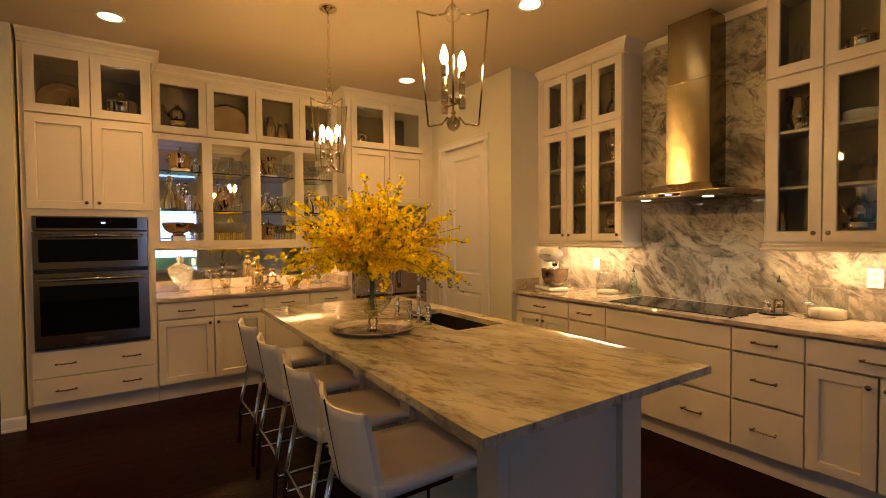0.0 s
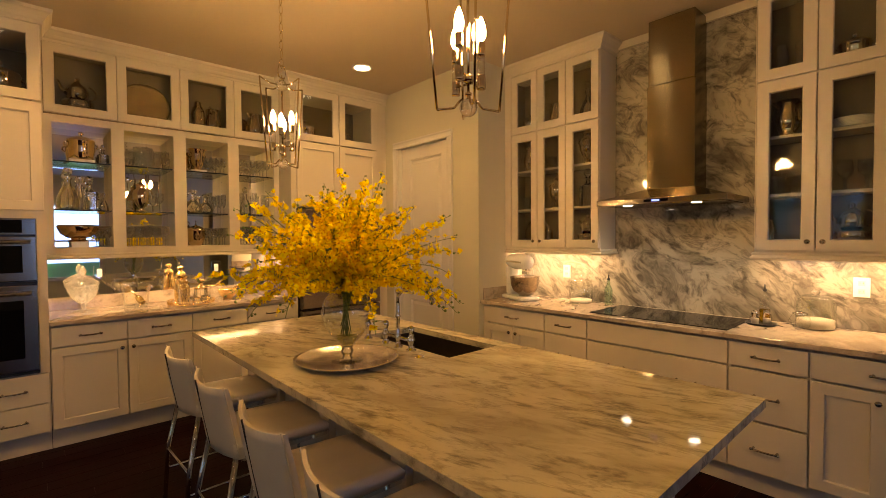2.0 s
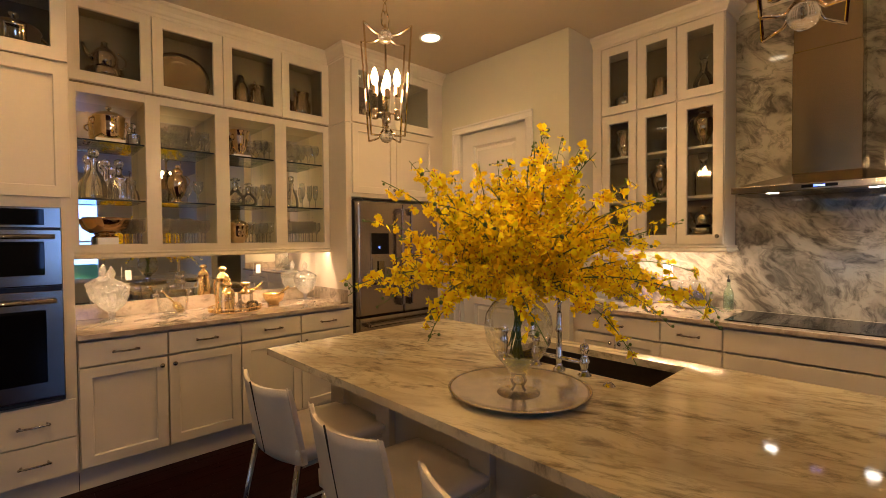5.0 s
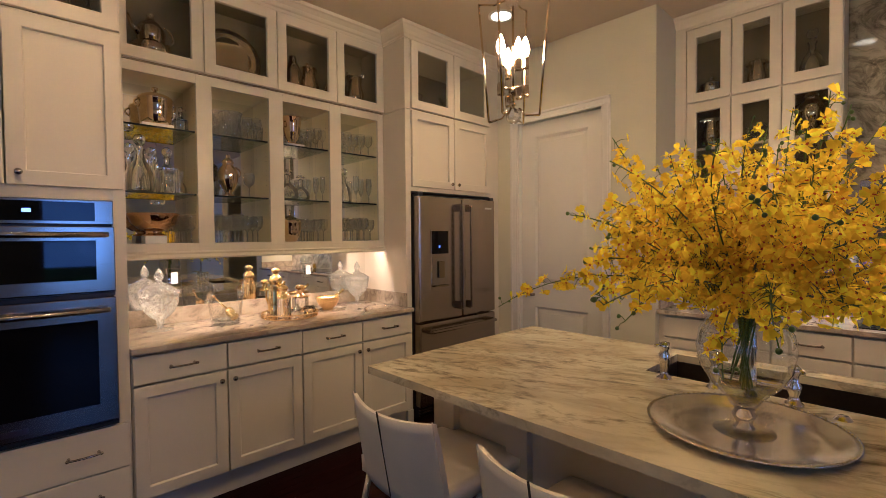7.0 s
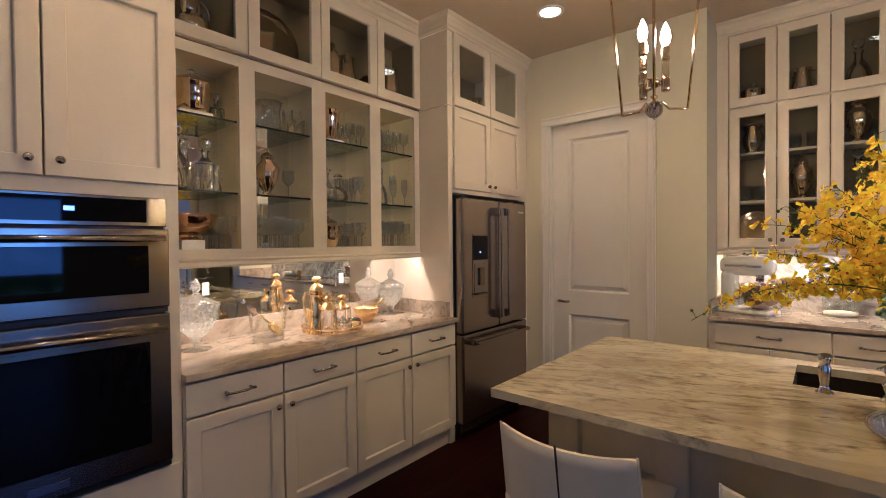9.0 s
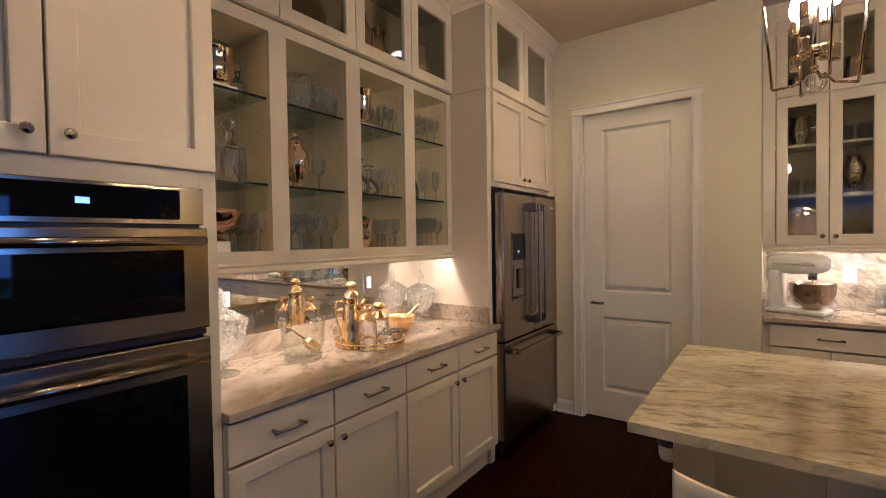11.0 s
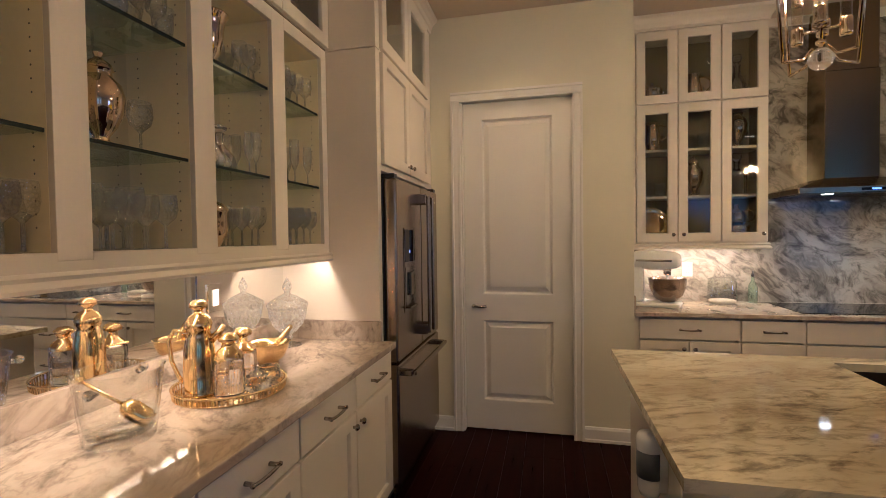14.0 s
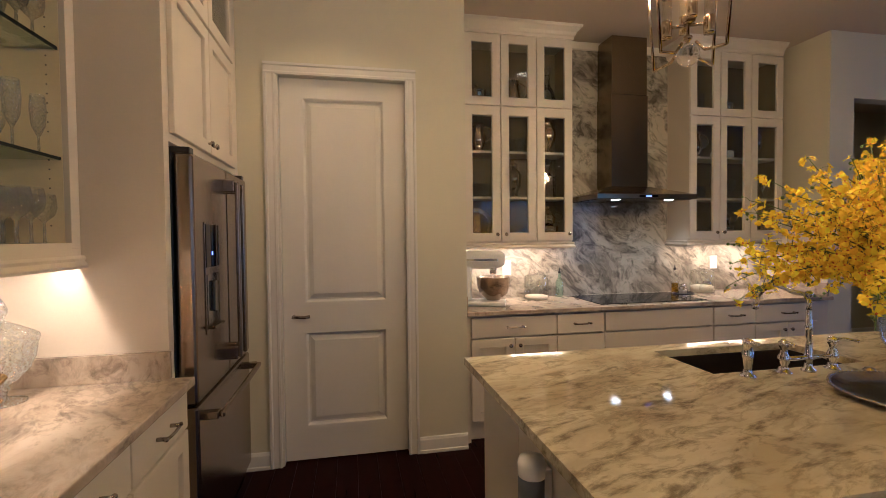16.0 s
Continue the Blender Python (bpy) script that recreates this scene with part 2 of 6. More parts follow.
CANG = glow("lamp_lens", (1.0, 0.80, 0.52), 14.0)
LEDG = glow("led_dot", (1.0, 0.70, 0.43), 120.0)
HOODG = glow("hood_lens", (1.0, 0.92, 0.78), 22.0)
BLUEG = glow("blue_display", (0.10, 0.22, 1.0), 3.0)
ISLE = stone("island_stone", (0, 0, -72), (2.0, 0.8, 1), 8.0, (0.69, 0.625, 0.435), (0.41, 0.345, 0.225), (0.11, 0.09, 0.062), 0.06, 0.7, 0.85, 0.30, 0.9, 0.30, 1.9)
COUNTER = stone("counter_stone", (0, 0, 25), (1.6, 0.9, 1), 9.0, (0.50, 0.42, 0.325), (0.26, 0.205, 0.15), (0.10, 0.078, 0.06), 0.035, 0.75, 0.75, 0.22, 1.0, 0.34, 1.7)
SPLASH = stone("splash_stone", (38, 0, 0), (1, 1.5, 0.8), 6.4, (0.45, 0.415, 0.34), (0.155, 0.14, 0.112), (0.048, 0.044, 0.037), 0.05, 1.0, 0.72, 0.35, 1.9, 0.26, 2.0)
FLOORM = mat("dark_floorboards", (0.013, 0.0026, 0.0019), 0.30, spec=0.03, var=0.45, scale=3, bump=0.25, bscale=14, stretch=(0.5, 8, 8), rvar=0.08)
STEM = mat("flower_stem", (0.10, 0.16, 0.03), 0.5, var=0.25, scale=20)


# ---- mesh helpers ----
def box(bm, x0, x1, y0, y1, z0, z1, bev=0.0):
    x0, x1, y0, y1, z0, z1 = min(x0, x1), max(x0, x1), min(y0, y1), max(y0, y1), min(z0, z1), max(z0, z1)
    v = [bm.verts.new((x, y, z)) for x in (x0, x1) for y in (y0, y1) for z in (z0, z1)]
    f = [bm.faces.new([v[i] for i in q]) for q in ((0, 1, 3, 2), (4, 6, 7, 5), (0, 4, 5, 1), (2, 3, 7, 6), (0, 2, 6, 4), (1, 5, 7, 3))]
    if bev:
        es = list({e for q in f for e in q.edges})
        bmesh.ops.bevel(bm, geom=es, offset=bev, segments=2, profile=0.5, affect="EDGES")
    return bm


def lathe(bm, prof, cx=0.0, cy=0.0, z=0.0, n=20, flute=0.0, lobes=10):
    rings = []
    for r, h in prof:
        if r < 1e-5:
            rings.append([bm.verts.new((cx, cy, z + h))])
        else:
            rings.append([bm.verts.new((cx + r * (1 + flute * math.cos(lobes * a)) * math.cos(a), cy + r * (1 + flute * math.cos(lobes * a)) * math.sin(a), z + h))
                          for a in (2 * math.pi * i / n for i in range(n))])
    for a, b in zip(rings, rings[1:]):
        for i in range(n):
            k = (i + 1) % n
            if len(a) == 1 and len(b) == 1:
                continue
            if len(a) == 1:
                f = bm.faces.new((a[0], b[k], b[i]))
            elif len(b) == 1:
                f = bm.faces.new((a[i], a[k], b[0]))
            else:
                f = bm.faces.new((a[i], a[k], b[k], b[i]))
            f.smooth = True
    return bm


def tube(bm, pts, r, n=8, r1=None, cap=True):
    pts = [Vector(p) for p in pts]
    rings, up = [], Vector((0.31, 0.17, 0.93))
    for i, p in enumerate(pts):
        d = (pts[min(i + 1, len(pts) - 1)] - pts[max(i - 1, 0)]).normalized()
        a = d.cross(up)
        a = a.normalized() if a.length > 1e-3 else d.orthogonal().normalized()
        b = d.cross(a)
        q = r if r1 is None else r + (r1 - r) * i / (len(pts) - 1)
        rings.append([bm.verts.new(p + q * (math.cos(2 * math.pi * k / n) * a + math.sin(2 * math.pi * k / n) * b)) for k in range(n)])
    for a, b in zip(rings, rings[1:]):
        for k in range(n):
            bm.faces.new((a[k], a[(k + 1) % n], b[(k + 1) % n], b[k])).smooth = True
    if cap:
        bm.faces.new(rings[0])
        bm.faces.new(rings[-1])
    return bm


def ball(bm, c, r, n=14):
    return lathe(bm, [(r * math.sin(math.pi * i / 8), -r * math.cos(math.pi * i / 8)) for i in range(9)], c[0], c[1], c[2], n)


def arc(c, r, a0, a1, n, u=(1, 0, 0), v=(0, 0, 1)):
    c, u, v = Vector(c), Vector(u), Vector(v)
    return [c + r * (math.cos(radians(a0 + (a1 - a0) * i / n)) * u + math.sin(radians(a0 + (a1 - a0) * i / n)) * v) for i in range(n + 1)]


def moulding(bm, prof, x0, x1, y, z, m0=0, m1=0, depth=0.0):
    """A profile of (out, up) pairs, run along x; out is towards -y. m0, m1: 1 for a mitred end with a return of that depth."""
    a = [bm.verts.new((x0 - m0 * o, y - o, z + u)) for o, u in prof]
    b = [bm.verts.new((x1 + m1 * o, y - o, z + u)) for o, u in prof]
    n = len(prof)
    for m, x, s, e in ((m0, x0, -1, a), (m1, x1, 1, b)):
        if m:
            f = [bm.verts.new((x + s * o, y + depth, z + u)) for o, u in prof]
            for i in range(n):
                bm.faces.new((e[i], e[(i + 1) % n], f[(i + 1) % n], f[i]))
            bm.faces.new(f)
    for i in range(n):
        bm.faces.new((a[i], a[(i + 1) % n], b[(i + 1) % n], b[i]))
    if not m0:
        bm.faces.new(a)
    if not m1:
        bm.faces.new(b)
    return bm


CROWN = [(0, 0), (0.012, 0), (0.014, 0.02), (0.022, 0.03), (0.030, 0.05), (0.050, 0.072), (0.062, 0.08), (0.066, 0.1), (0, 0.1)]
RAIL = [(0, 0), (0.018, 0), (0.024, 0.010), (0.018, 0.018), (0.012, 0.026), (0.016, 0.036), (0.010, 0.045), (0, 0.045)]
CASING = [(0, 0), (0.016, 0), (0.018, 0.012), (0.014, 0.02), (0.014, 0.05), (0.022, 0.056), (0.022, 0.07), (0, 0.07)]


def mesh(name, bm, material):
    bmesh.ops.recalc_face_normals(bm, faces=bm.faces)
    me = bpy.data.meshes.new(name)
    bm.to_mesh(me)
    bm.free()
    for x in (material if isinstance(material, (list, tuple)) else [material]):
        me.materials.append(x)
    return me


def part(name, bm, material, parent, label=""):
    ob = new(name, mesh(name, bm, material))
    ob.parent = parent
    return tagged(ob, label)


def thing(name, label, category, m=None, group="", kind=""):
    ob = new(name)
    ob.empty_display_size = 0.05
    if m is not None:
        ob.matrix_basis = m
    return tagged(ob, label, category, group, kind)


def solid(name, bm, material, label, category, m=None, group="", kind=""):
    ob = new(name, mesh(name, bm, material))
    if m is not None:
        ob.matrix_basis = m
    return tagged(ob, label, category, group, kind)


def B():
    return bmesh.new()


def boxes(*rows, bev=0.0):
    bm = B()
    for r in rows:
        box(bm, *r, bev=bev)
    return bm


def at(x, y, z=0.0, turn=0.0):
    return pose(x, y, z, 0, 0, turn)


# ---- the shell of the room ----
X_R, X_D, Y_N, H = 3.79, 3.14, 5.47, 3.05


def structure(name, bm, material, label):
    return solid(name, bm, material, label, "structure", kind="structure")


structure("wall_north", boxes((-0.62, 3.30, Y_N, Y_N + 0.12, 0, H)), WALL, "cream painted wall behind the display cabinets")
# door wall with its opening
structure("wall_door", boxes((X_D, X_D + 0.12, 4.691, Y_N, 0, H), (X_D, X_D + 0.12, 3.49, 3.869, 0, H), (X_D, X_D + 0.12, 3.869, 4.691, 2.447, H)), WALL, "cream painted wall round the white door")
structure("wall_return", boxes((X_D + 0.12, X_R + 0.12, 3.49, 3.61, 0, H)), WALL, "cream painted wall return beside the counter")
structure("wall_east", boxes((X_R, X_R + 0.12, 0.45, 3.49, 0, H)), WALL, "cream painted wall behind the range")
structure("wall_stub", boxes((X_D + 0.06, X_R + 0.12, 0.33, 0.45, 0, H)), WALL, "painted wall end beside the range counter")
structure("wall_hall", boxes((X_D + 0.06, X_D + 0.18, 0.21, 0.33, 0, H), (X_D + 0.06, X_D + 0.18, -4.4, 0.21, 2.52, H), (X_D + 0.06, X_D + 0.18, -4.4, -1.6, 0, 2.52)), WALL, "painted wall with a wide opening")
structure("wall_hall_back", boxes((5.2, 5.32, -4.4, 0.45, 0, H)), WALL, "beige wall of the hall beyond")
structure("wall_hall_side", boxes((X_R + 0.12, 5.2, 0.33, 0.45, 0, H), (X_D + 0.18, 5.2, -4.4, -4.28, 0, H)), WALL, "beige side wall of the hall beyond")
structure("wall_oven_side", boxes((-0.74, -0.62, 4.80, Y_N + 0.12, 0, H), (-4.62, -0.74, 4.80, 4.92, 2.57, H), (-4.62, -2.2, 4.80, 4.92, 0, 2.57)), WALL, "painted wall end beside the oven cabinet")
structure("wall_passage", boxes((-2.3, -0.74, 7.0, 7.1, 0, H), (-2.3, -2.2, 4.92, 7.0, 0, H), (-0.74, -0.64, Y_N + 0.12, 7.0, 0, H)), WALL, "beige wall of the passage beside the ovens")
structure("wall_pantry", boxes((4.4, 4.5, 3.61, Y_N + 0.12, 0, H), (X_D + 0.12, 4.4, Y_N, Y_N + 0.12, 0, H)), WALL, "plain wall of the store behind the door")
W0, W1 = 0.5, 2.4
segs = [(-4.62, -4.5, -4.4, -2.75, 0, H), (-4.62, -4.5, -1.25, -0.45, 0, H), (-4.62, -4.5, 1.05, 1.65, 0, H), (-4.62, -4.5, 3.15, 4.80, 0, H)]
segs += [(-4.62, -4.5, a, b, c, d) for a, b in ((-2.75, -1.25), (-0.45, 1.05), (1.65, 3.15)) for c, d in ((0, W0), (W1, H))]
structure("wall_west", boxes(*segs), WALL, "painted wall with three tall windows")
segs = [(-4.62, 0.32, -4.4, -4.28, 0, H), (1.52, 3.2, -4.4, -4.28, 0, H), (0.32, 1.52, -4.4, -4.28, 0, W0), (0.32, 1.52, -4.4, -4.28, W1, H)]
structure("wall_south", boxes(*segs), WALL, "painted wall with one tall window")
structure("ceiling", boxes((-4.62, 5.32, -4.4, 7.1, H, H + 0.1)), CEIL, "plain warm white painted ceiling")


def window(k, m, w):
    root = thing("window_%d" % k, "white framed window of the dark living room", "window", m, kind="structure")
    part("window_frame", boxes((0, 0.06, -0.03, 0.09, W0, W1), (w - 0.06, w, -0.03, 0.09, W0, W1), (0.06, w - 0.06, -0.03, 0.09, W1 - 0.06, W1), (0.06, w - 0.06, -0.03, 0.09, W0, W0 + 0.06), (0.06, w - 0.06, 0.0, 0.05, 1.42, 1.47)), TRIM, root)
    part("window_sill", boxes((-0.05, w + 0.05, -0.09, -0.03, W0 - 0.03, W0)), TRIM, root)


for k, wy in enumerate((-1.25, 1.05, 3.15)):
    window(k + 1, at(-4.53, wy, 0, -90) @ pose(0, 0, 0, 0, 0, 180) @ pose(-1.5, 0, 0), 1.5)
window(4, at(1.52, -4.31, 0, 180), 1.2)


def garden_mat():
    m = bpy.data.materials.new("garden_backdrop")
    m.use_nodes = True
    nt = m.node_tree
    p = nt.nodes["Principled BSDF"]
    n, r, tc = nt.nodes.new("ShaderNodeTexNoise"), nt.nodes.new("ShaderNodeValToRGB"), nt.nodes.new("ShaderNodeTexCoord")
    n.inputs["Scale"].default_value, n.inputs["Detail"].default_value = 1.6, 8
    e = r.color_ramp.elements
    e[0].position, e[0].color, e[1].position, e[1].color = 0.42, (0.01, 0.06, 0.03, 1), 0.66, (0.30, 0.55, 1.0, 1)
    mid = e.new(0.54)
    mid.color = (0.05, 0.22, 0.08, 1)
    nt.links.new(tc.outputs["Object"], n.inputs["Vector"])
    nt.links.new(n.outputs[0], r.inputs[0])
    nt.links.new(r.outputs[0], p.inputs["Emission Color"])
    p.inputs["Emission Strength"].default_value = 1.0
    return m


GARDEN = garden_mat()
structure("backdrop_west", boxes((-8.0, -7.95, -8, 8, 0, 5)), GARDEN, "garden trees and evening sky outside")
structure("backdrop_south", boxes((-6, 5, -8.0, -7.95, 0, 5)), GARDEN, "garden trees and evening sky outside")


def baseboard(m, length, label="white painted baseboard"):
    bm = B()
    moulding(bm, [(0, 0), (0.022, 0), (0.022, 0.018), (0.014, 0.022), (0.014, 0.085), (0.008, 0.10), (0, 0.105)], 0, length, 0, 0)
    ob = structure("baseboard", bm, TRIM, label)
    ob.matrix_basis = m
    return ob


baseboard(at(X_D, 3.819, 0, -90), 0.327)
baseboard(at(X_D, 4.90, 0, -90), 0.145)
baseboard(at(-0.74, 4.80), 0.14)
baseboard(at(-2.2, 7.0), 1.46)
baseboard(at(5.2, 0.33, 0, -90), 4.6)
baseboard(at(X_D + 0.06, 0.33, 0, -90), 0.12)

# door in its frame
door_1 = thing("door_1", "closed white two-panel interior door with lever handle", "door", at(3.18, 4.668, 0, -90), kind="structure")
DW, DH = 0.776, 2.425
bm = B()
for a in ((0, 0.135, 0.0, 0.035, 0.012, DH), (DW - 0.135, DW, 0.0, 0.035, 0.012, DH), (0.135, DW - 0.135, 0.0, 0.035, 0.012, 0.23), (0.135, DW - 0.135, 0.0, 0.035, 0.825, 1.02), (0.135, DW - 0.135, 0.0, 0.035, 2.305, DH)):
    box(bm, *a)
for z0, z1 in ((0.23, 0.825), (1.02, 2.305)):
    loops = [[bm.verts.new(q) for q in ((0.135 + o, yy, z0 + o), (DW - 0.135 - o, yy, z0 + o), (DW - 0.135 - o, yy, z1 - o), (0.135 + o, yy, z1 - o))] for o, yy in ((0, 0.0), (0.005, 0.004), (0.014, 0.025), (0.024, 0.025), (0.052, 0.006))]
    for p, q in zip(loops, loops[1:]):
        for k in range(4):
            bm.faces.new((p[k], p[(k + 1) % 4], q[(k + 1) % 4], q[k]))
    bm.faces.new(loops[-1])
part("door_leaf", bm, TRIM, door_1)
bm = B()
lathe(bm, [(0.0, -0.012), (0.03, -0.012), (0.033, -0.004), (0.033, 0.0)], n=18)
bmesh.ops.rotate(bm, verts=bm.verts, matrix=Matrix.Rotation(radians(90), 3, "X"))
bmesh.ops.translate(bm, verts=bm.verts, vec=(0.065, 0, 0.935))
tube(bm, [(0.065, -0.01, 0.935), (0.065, -0.05, 0.935), (0.085, -0.056, 0.936), (0.13, -0.056, 0.933), (0.165, -0.052, 0.937)], 0.011, 10)
part("door_handle", bm, PULL, door_1, "dark nickel lever handle")
jamb = structure("door_frame", boxes((X_D + 0.001, X_D + 0.12, 4.671, 4.69, 0, 2.432), (X_D + 0.001, X_D + 0.12, 3.87, 3.889, 0, 2.432), (3.217, 3.23, 4.64, 4.671, 0, 2.432), (3.217, 3.23, 3.889, 3.92, 0, 2.432), (3.217, 3.23, 3.92, 4.64, 2.40, 2.432), (X_D, X_D + 0.12, 3.87, 4.69, 2.4325, 2.446)), TRIM, "white door jamb")
bm = B()
moulding(bm, CASING, 0, 2.428, 0, 0)
bmesh.ops.rotate(bm, verts=bm.verts, matrix=Matrix.Rotation(radians(-90), 3, "Y"))
side = mesh("casing_side", bm, TRIM)
for y, sgn in ((4.682, 1), (3.892, -1)):
    ob = tagged(new("door_casing", side), "white moulded door casing", "trim", kind="structure")
    ob.matrix_basis = Matrix.Translation((X_D, y, 0)) @ Matrix.Rotation(radians(-90), 4, "Z") @ Matrix.Diagonal((sgn, 1, 1, 1))
bm = B()
moulding(bm, CASING, 0, 0.93, 0, 0)
ob = structure("door_casing_top", bm, TRIM, "white moulded door casing")
ob.matrix_basis = at(X_D, 4.752, 2.4285, -90)


# ---- cabinets ----
# local axes: x along the front, y into the wall, z up
def knob(parent, x, z, y=0.0):
    bm = B()
    lathe(bm, [(0, -0.026), (0.010, -0.025), (0.0145, -0.018), (0.013, -0.013), (0.006, -0.009), (0.006, 0.0), (0.010, 0.0)], n=12)
    bmesh.ops.rotate(bm, verts=bm.verts, matrix=Matrix.Rotation(radians(-90), 3, "X"))
    for v in bm.verts:
        v.co.y = -abs(v.co.y)
    bmesh.ops.translate(bm, verts=bm.verts, vec=(x, y, z))
    return part("knob", bm, PULL, parent, "round nickel knob")


def pull(parent, x, z, w=0.125, y=0.0):
    bm = B()
    h = w / 2
    tube(bm, [(x - h, y - 0.030, z), (x - h * 0.5, y - 0.033, z - 0.0015), (x, y - 0.034, z - 0.002), (x + h * 0.5, y - 0.033, z - 0.0015), (x + h, y - 0.030, z)], 0.0052, 8)
    for s in (-1, 1):
        tube(bm, [(x + s * h * 0.88, y, z), (x + s * h * 0.88, y - 0.014, z), (x + s * h * 0.9, y - 0.031, z)], 0.0066, 8)
        ball(bm, (x + s * h, y - 0.030, z), 0.0075, 8)
    return part("handle", bm, PULL, parent, "aged nickel bar pull")


def shaker(parent, x0, x1, z0, z1, glass=False, rail=0.062, y=0.0, thick=0.021, material=None):
    material = material or PAINT
    bm = B()
    yf, yb, b, yp = y - thick, y - 0.001, 0.0025, y - 0.005
    rings = [(0, yb), (0, yf + b), (b, yf), (rail - 0.005, yf), (rail - 0.002, yf + 0.003), (rail, yp)]
    if glass:
        rings += [(rail, yb)]
    loops = [[bm.verts.new(q) for q in ((x0 + o, yy, z0 + o), (x1 - o, yy, z0 + o), (x1 - o, yy, z1 - o), (x0 + o, yy, z1 - o))] for o, yy in rings]
    for p, q in zip(loops, loops[1:]):
        for k in range(4):
            bm.faces.new((p[k], p[(k + 1) % 4], q[(k + 1) % 4], q[k]))
    if glass:
        for k in range(4):
            bm.faces.new((loops[-1][k], loops[-1][(k + 1) % 4], loops[0][(k + 1) % 4], loops[0][k]))
    else:
        bm.faces.new(loops[-1])
        bm.faces.new(loops[0])
    i = rail
    d = part("door", bm, material, parent)
    if glass:
        part("pane", boxes((x0 + i - 0.004, x1 - i + 0.004, y - 0.0105, y - 0.0065, z0 + i - 0.004, z1 - i + 0.004)), PANE, d, "clear glass pane")
    return d


def slab(parent, x0, x1, z0, z1, y=0.0, name="drawer"):
    return part(name, boxes((x0, x1, y - 0.02, y - 0.001, z0, z1), bev=0.003), PAINT, parent)


def shell(x0, x1, d, z0, z1, t=0.018, y0=0.0):
    return boxes((x0, x0 + t, y0, d, z0, z1), (x1 - t, x1, y0, d, z0, z1), (x0 + t, x1 - t, y0, d - t, z0, z0 + t), (x0 + t, x1 - t, y0, d - t, z1 - t, z1), (x0 + t, x1 - t, d - t, d, z0, z1))


def base_unit(m, w, fronts, label, group, d=0.59, toe=0.13, ztop=0.882):
    root = thing("base_cabinet", label, "cabinet", m, group)
    bm = boxes((0, w, 0.045, d, toe, ztop), (0, 0.012, 0, 0.045, toe, ztop), (w - 0.012, w, 0, 0.045, toe, ztop), (0.012, w - 0.012, 0, 0.045, toe, toe + 0.012), (0.012, w - 0.012, 0, 0.045, ztop - 0.006, ztop))
    part("body", bm, PAINT, root)
    part("toe_kick", boxes((0, w, 0.055, 0.075, 0.0, toe)), PAINT, root)
    g = 0.004
    for kind, x0, x1, z0, z1, hard in fronts:
        if kind == "door":
            q = shaker(root, x0 + g, x1 - g, z0 + g, z1 - g)
            kx = x1 - 0.035 if hard == "r" else x0 + 0.035
            knob(q, kx, z1 - 0.055, -0.02)
        else:
            q = slab(root, x0 + g, x1 - g, z0 + g, z1 - g)
            for hx in hard:
                pull(q, x0 + (x1 - x0) * hx, (z0 + z1) / 2, y=-0.02)
    return root


# north run: base cabinets
for x0 in (0.262, 1.148):
    w = 0.886
    h = w / 2
    base_unit(at(x0, 4.87), w, [("drawer", 0, h, 0.725, 0.872, (0.5,)), ("drawer", h, w, 0.725, 0.872, (0.5,)), ("door", 0, h, 0.148, 0.722, "r"), ("door", h, w, 0.148, 0.722, "l")],
              "cream painted base cabinet with two drawers and shaker doors", "base cabinets under the display")
bm = B()
box(bm, 0.258, 2.034, 4.822, Y_N - 0.001, 0.884, 0.915, 0.004)
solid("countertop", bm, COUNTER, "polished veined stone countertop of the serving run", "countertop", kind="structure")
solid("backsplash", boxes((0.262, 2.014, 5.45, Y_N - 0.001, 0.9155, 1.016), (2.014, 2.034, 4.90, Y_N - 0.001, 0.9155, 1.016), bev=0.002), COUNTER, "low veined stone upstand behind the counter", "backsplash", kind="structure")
solid("backsplash_mirror", boxes((0.262, 2.034, 5.461, Y_N - 0.001, 1.018, 1.40)), MIRROR, "mirror panel behind the serving counter", "mirror")

# display cabinet over the serving run
disp = thing("display_cabinet", "cream built-in display cabinet with mirror back and glass shelves", "cabinet", at(0, 5.185))
D0, D1 = 0.262, 2.033
BAYS = [(0.31, 0.67), (0.757, 1.108), (1.204, 1.556), (1.649, 1.982)]
bm = B()
xs = [D0] + [q for b in BAYS for q in b] + [D1]
for i in range(0, len(xs), 2):
    box(bm, xs[i], xs[i + 1], 0, 0.02, 1.40, 2.42, 0.0015)
for a, b in BAYS:
    box(bm, a, b, 0, 0.02, 1.40, 1.42)
    box(bm, a, b, 0, 0.02, 2.365, 2.42)
box(bm, D0, D1, 0.0, 0.02, 1.345, 1.40)
part("face_frame", bm, PAINT, disp)
for i in range(0, len(xs), 2):
    dv = part("divider", boxes((xs[i], xs[i + 1], 0.0201, 0.262, 1.42, 2.365)), BAYSIDE, disp, "tan laminate inner side")
    bm = B()
    for face in ([xs[i + 1] + 0.0005] if i < 8 else []) + ([xs[i] - 0.0005] if i else []):
        for py in (0.06, 0.215):
            for k in range(26):
                if k not in (8, 9, 19, 20):
                    cz = 1.48 + 0.032 * k
                    bm.faces.new([bm.verts.new((face, py + 0.003 * math.cos(a), cz + 0.003 * math.sin(a))) for a in (math.pi * q / 3 for q in range(6))])
    tagged(part("pin_holes", bm, GREY, dv, "rows of small dark shelf pin holes"), kind="stuff")
part("bottom_board", boxes((D0, D1, 0.0201, 0.283, 1.38, 1.42)), PAINT, disp)
part("middle_board", boxes((D0, D1, 0.0201, 0.283, 2.365, 2.425)), BAYSIDE, disp)
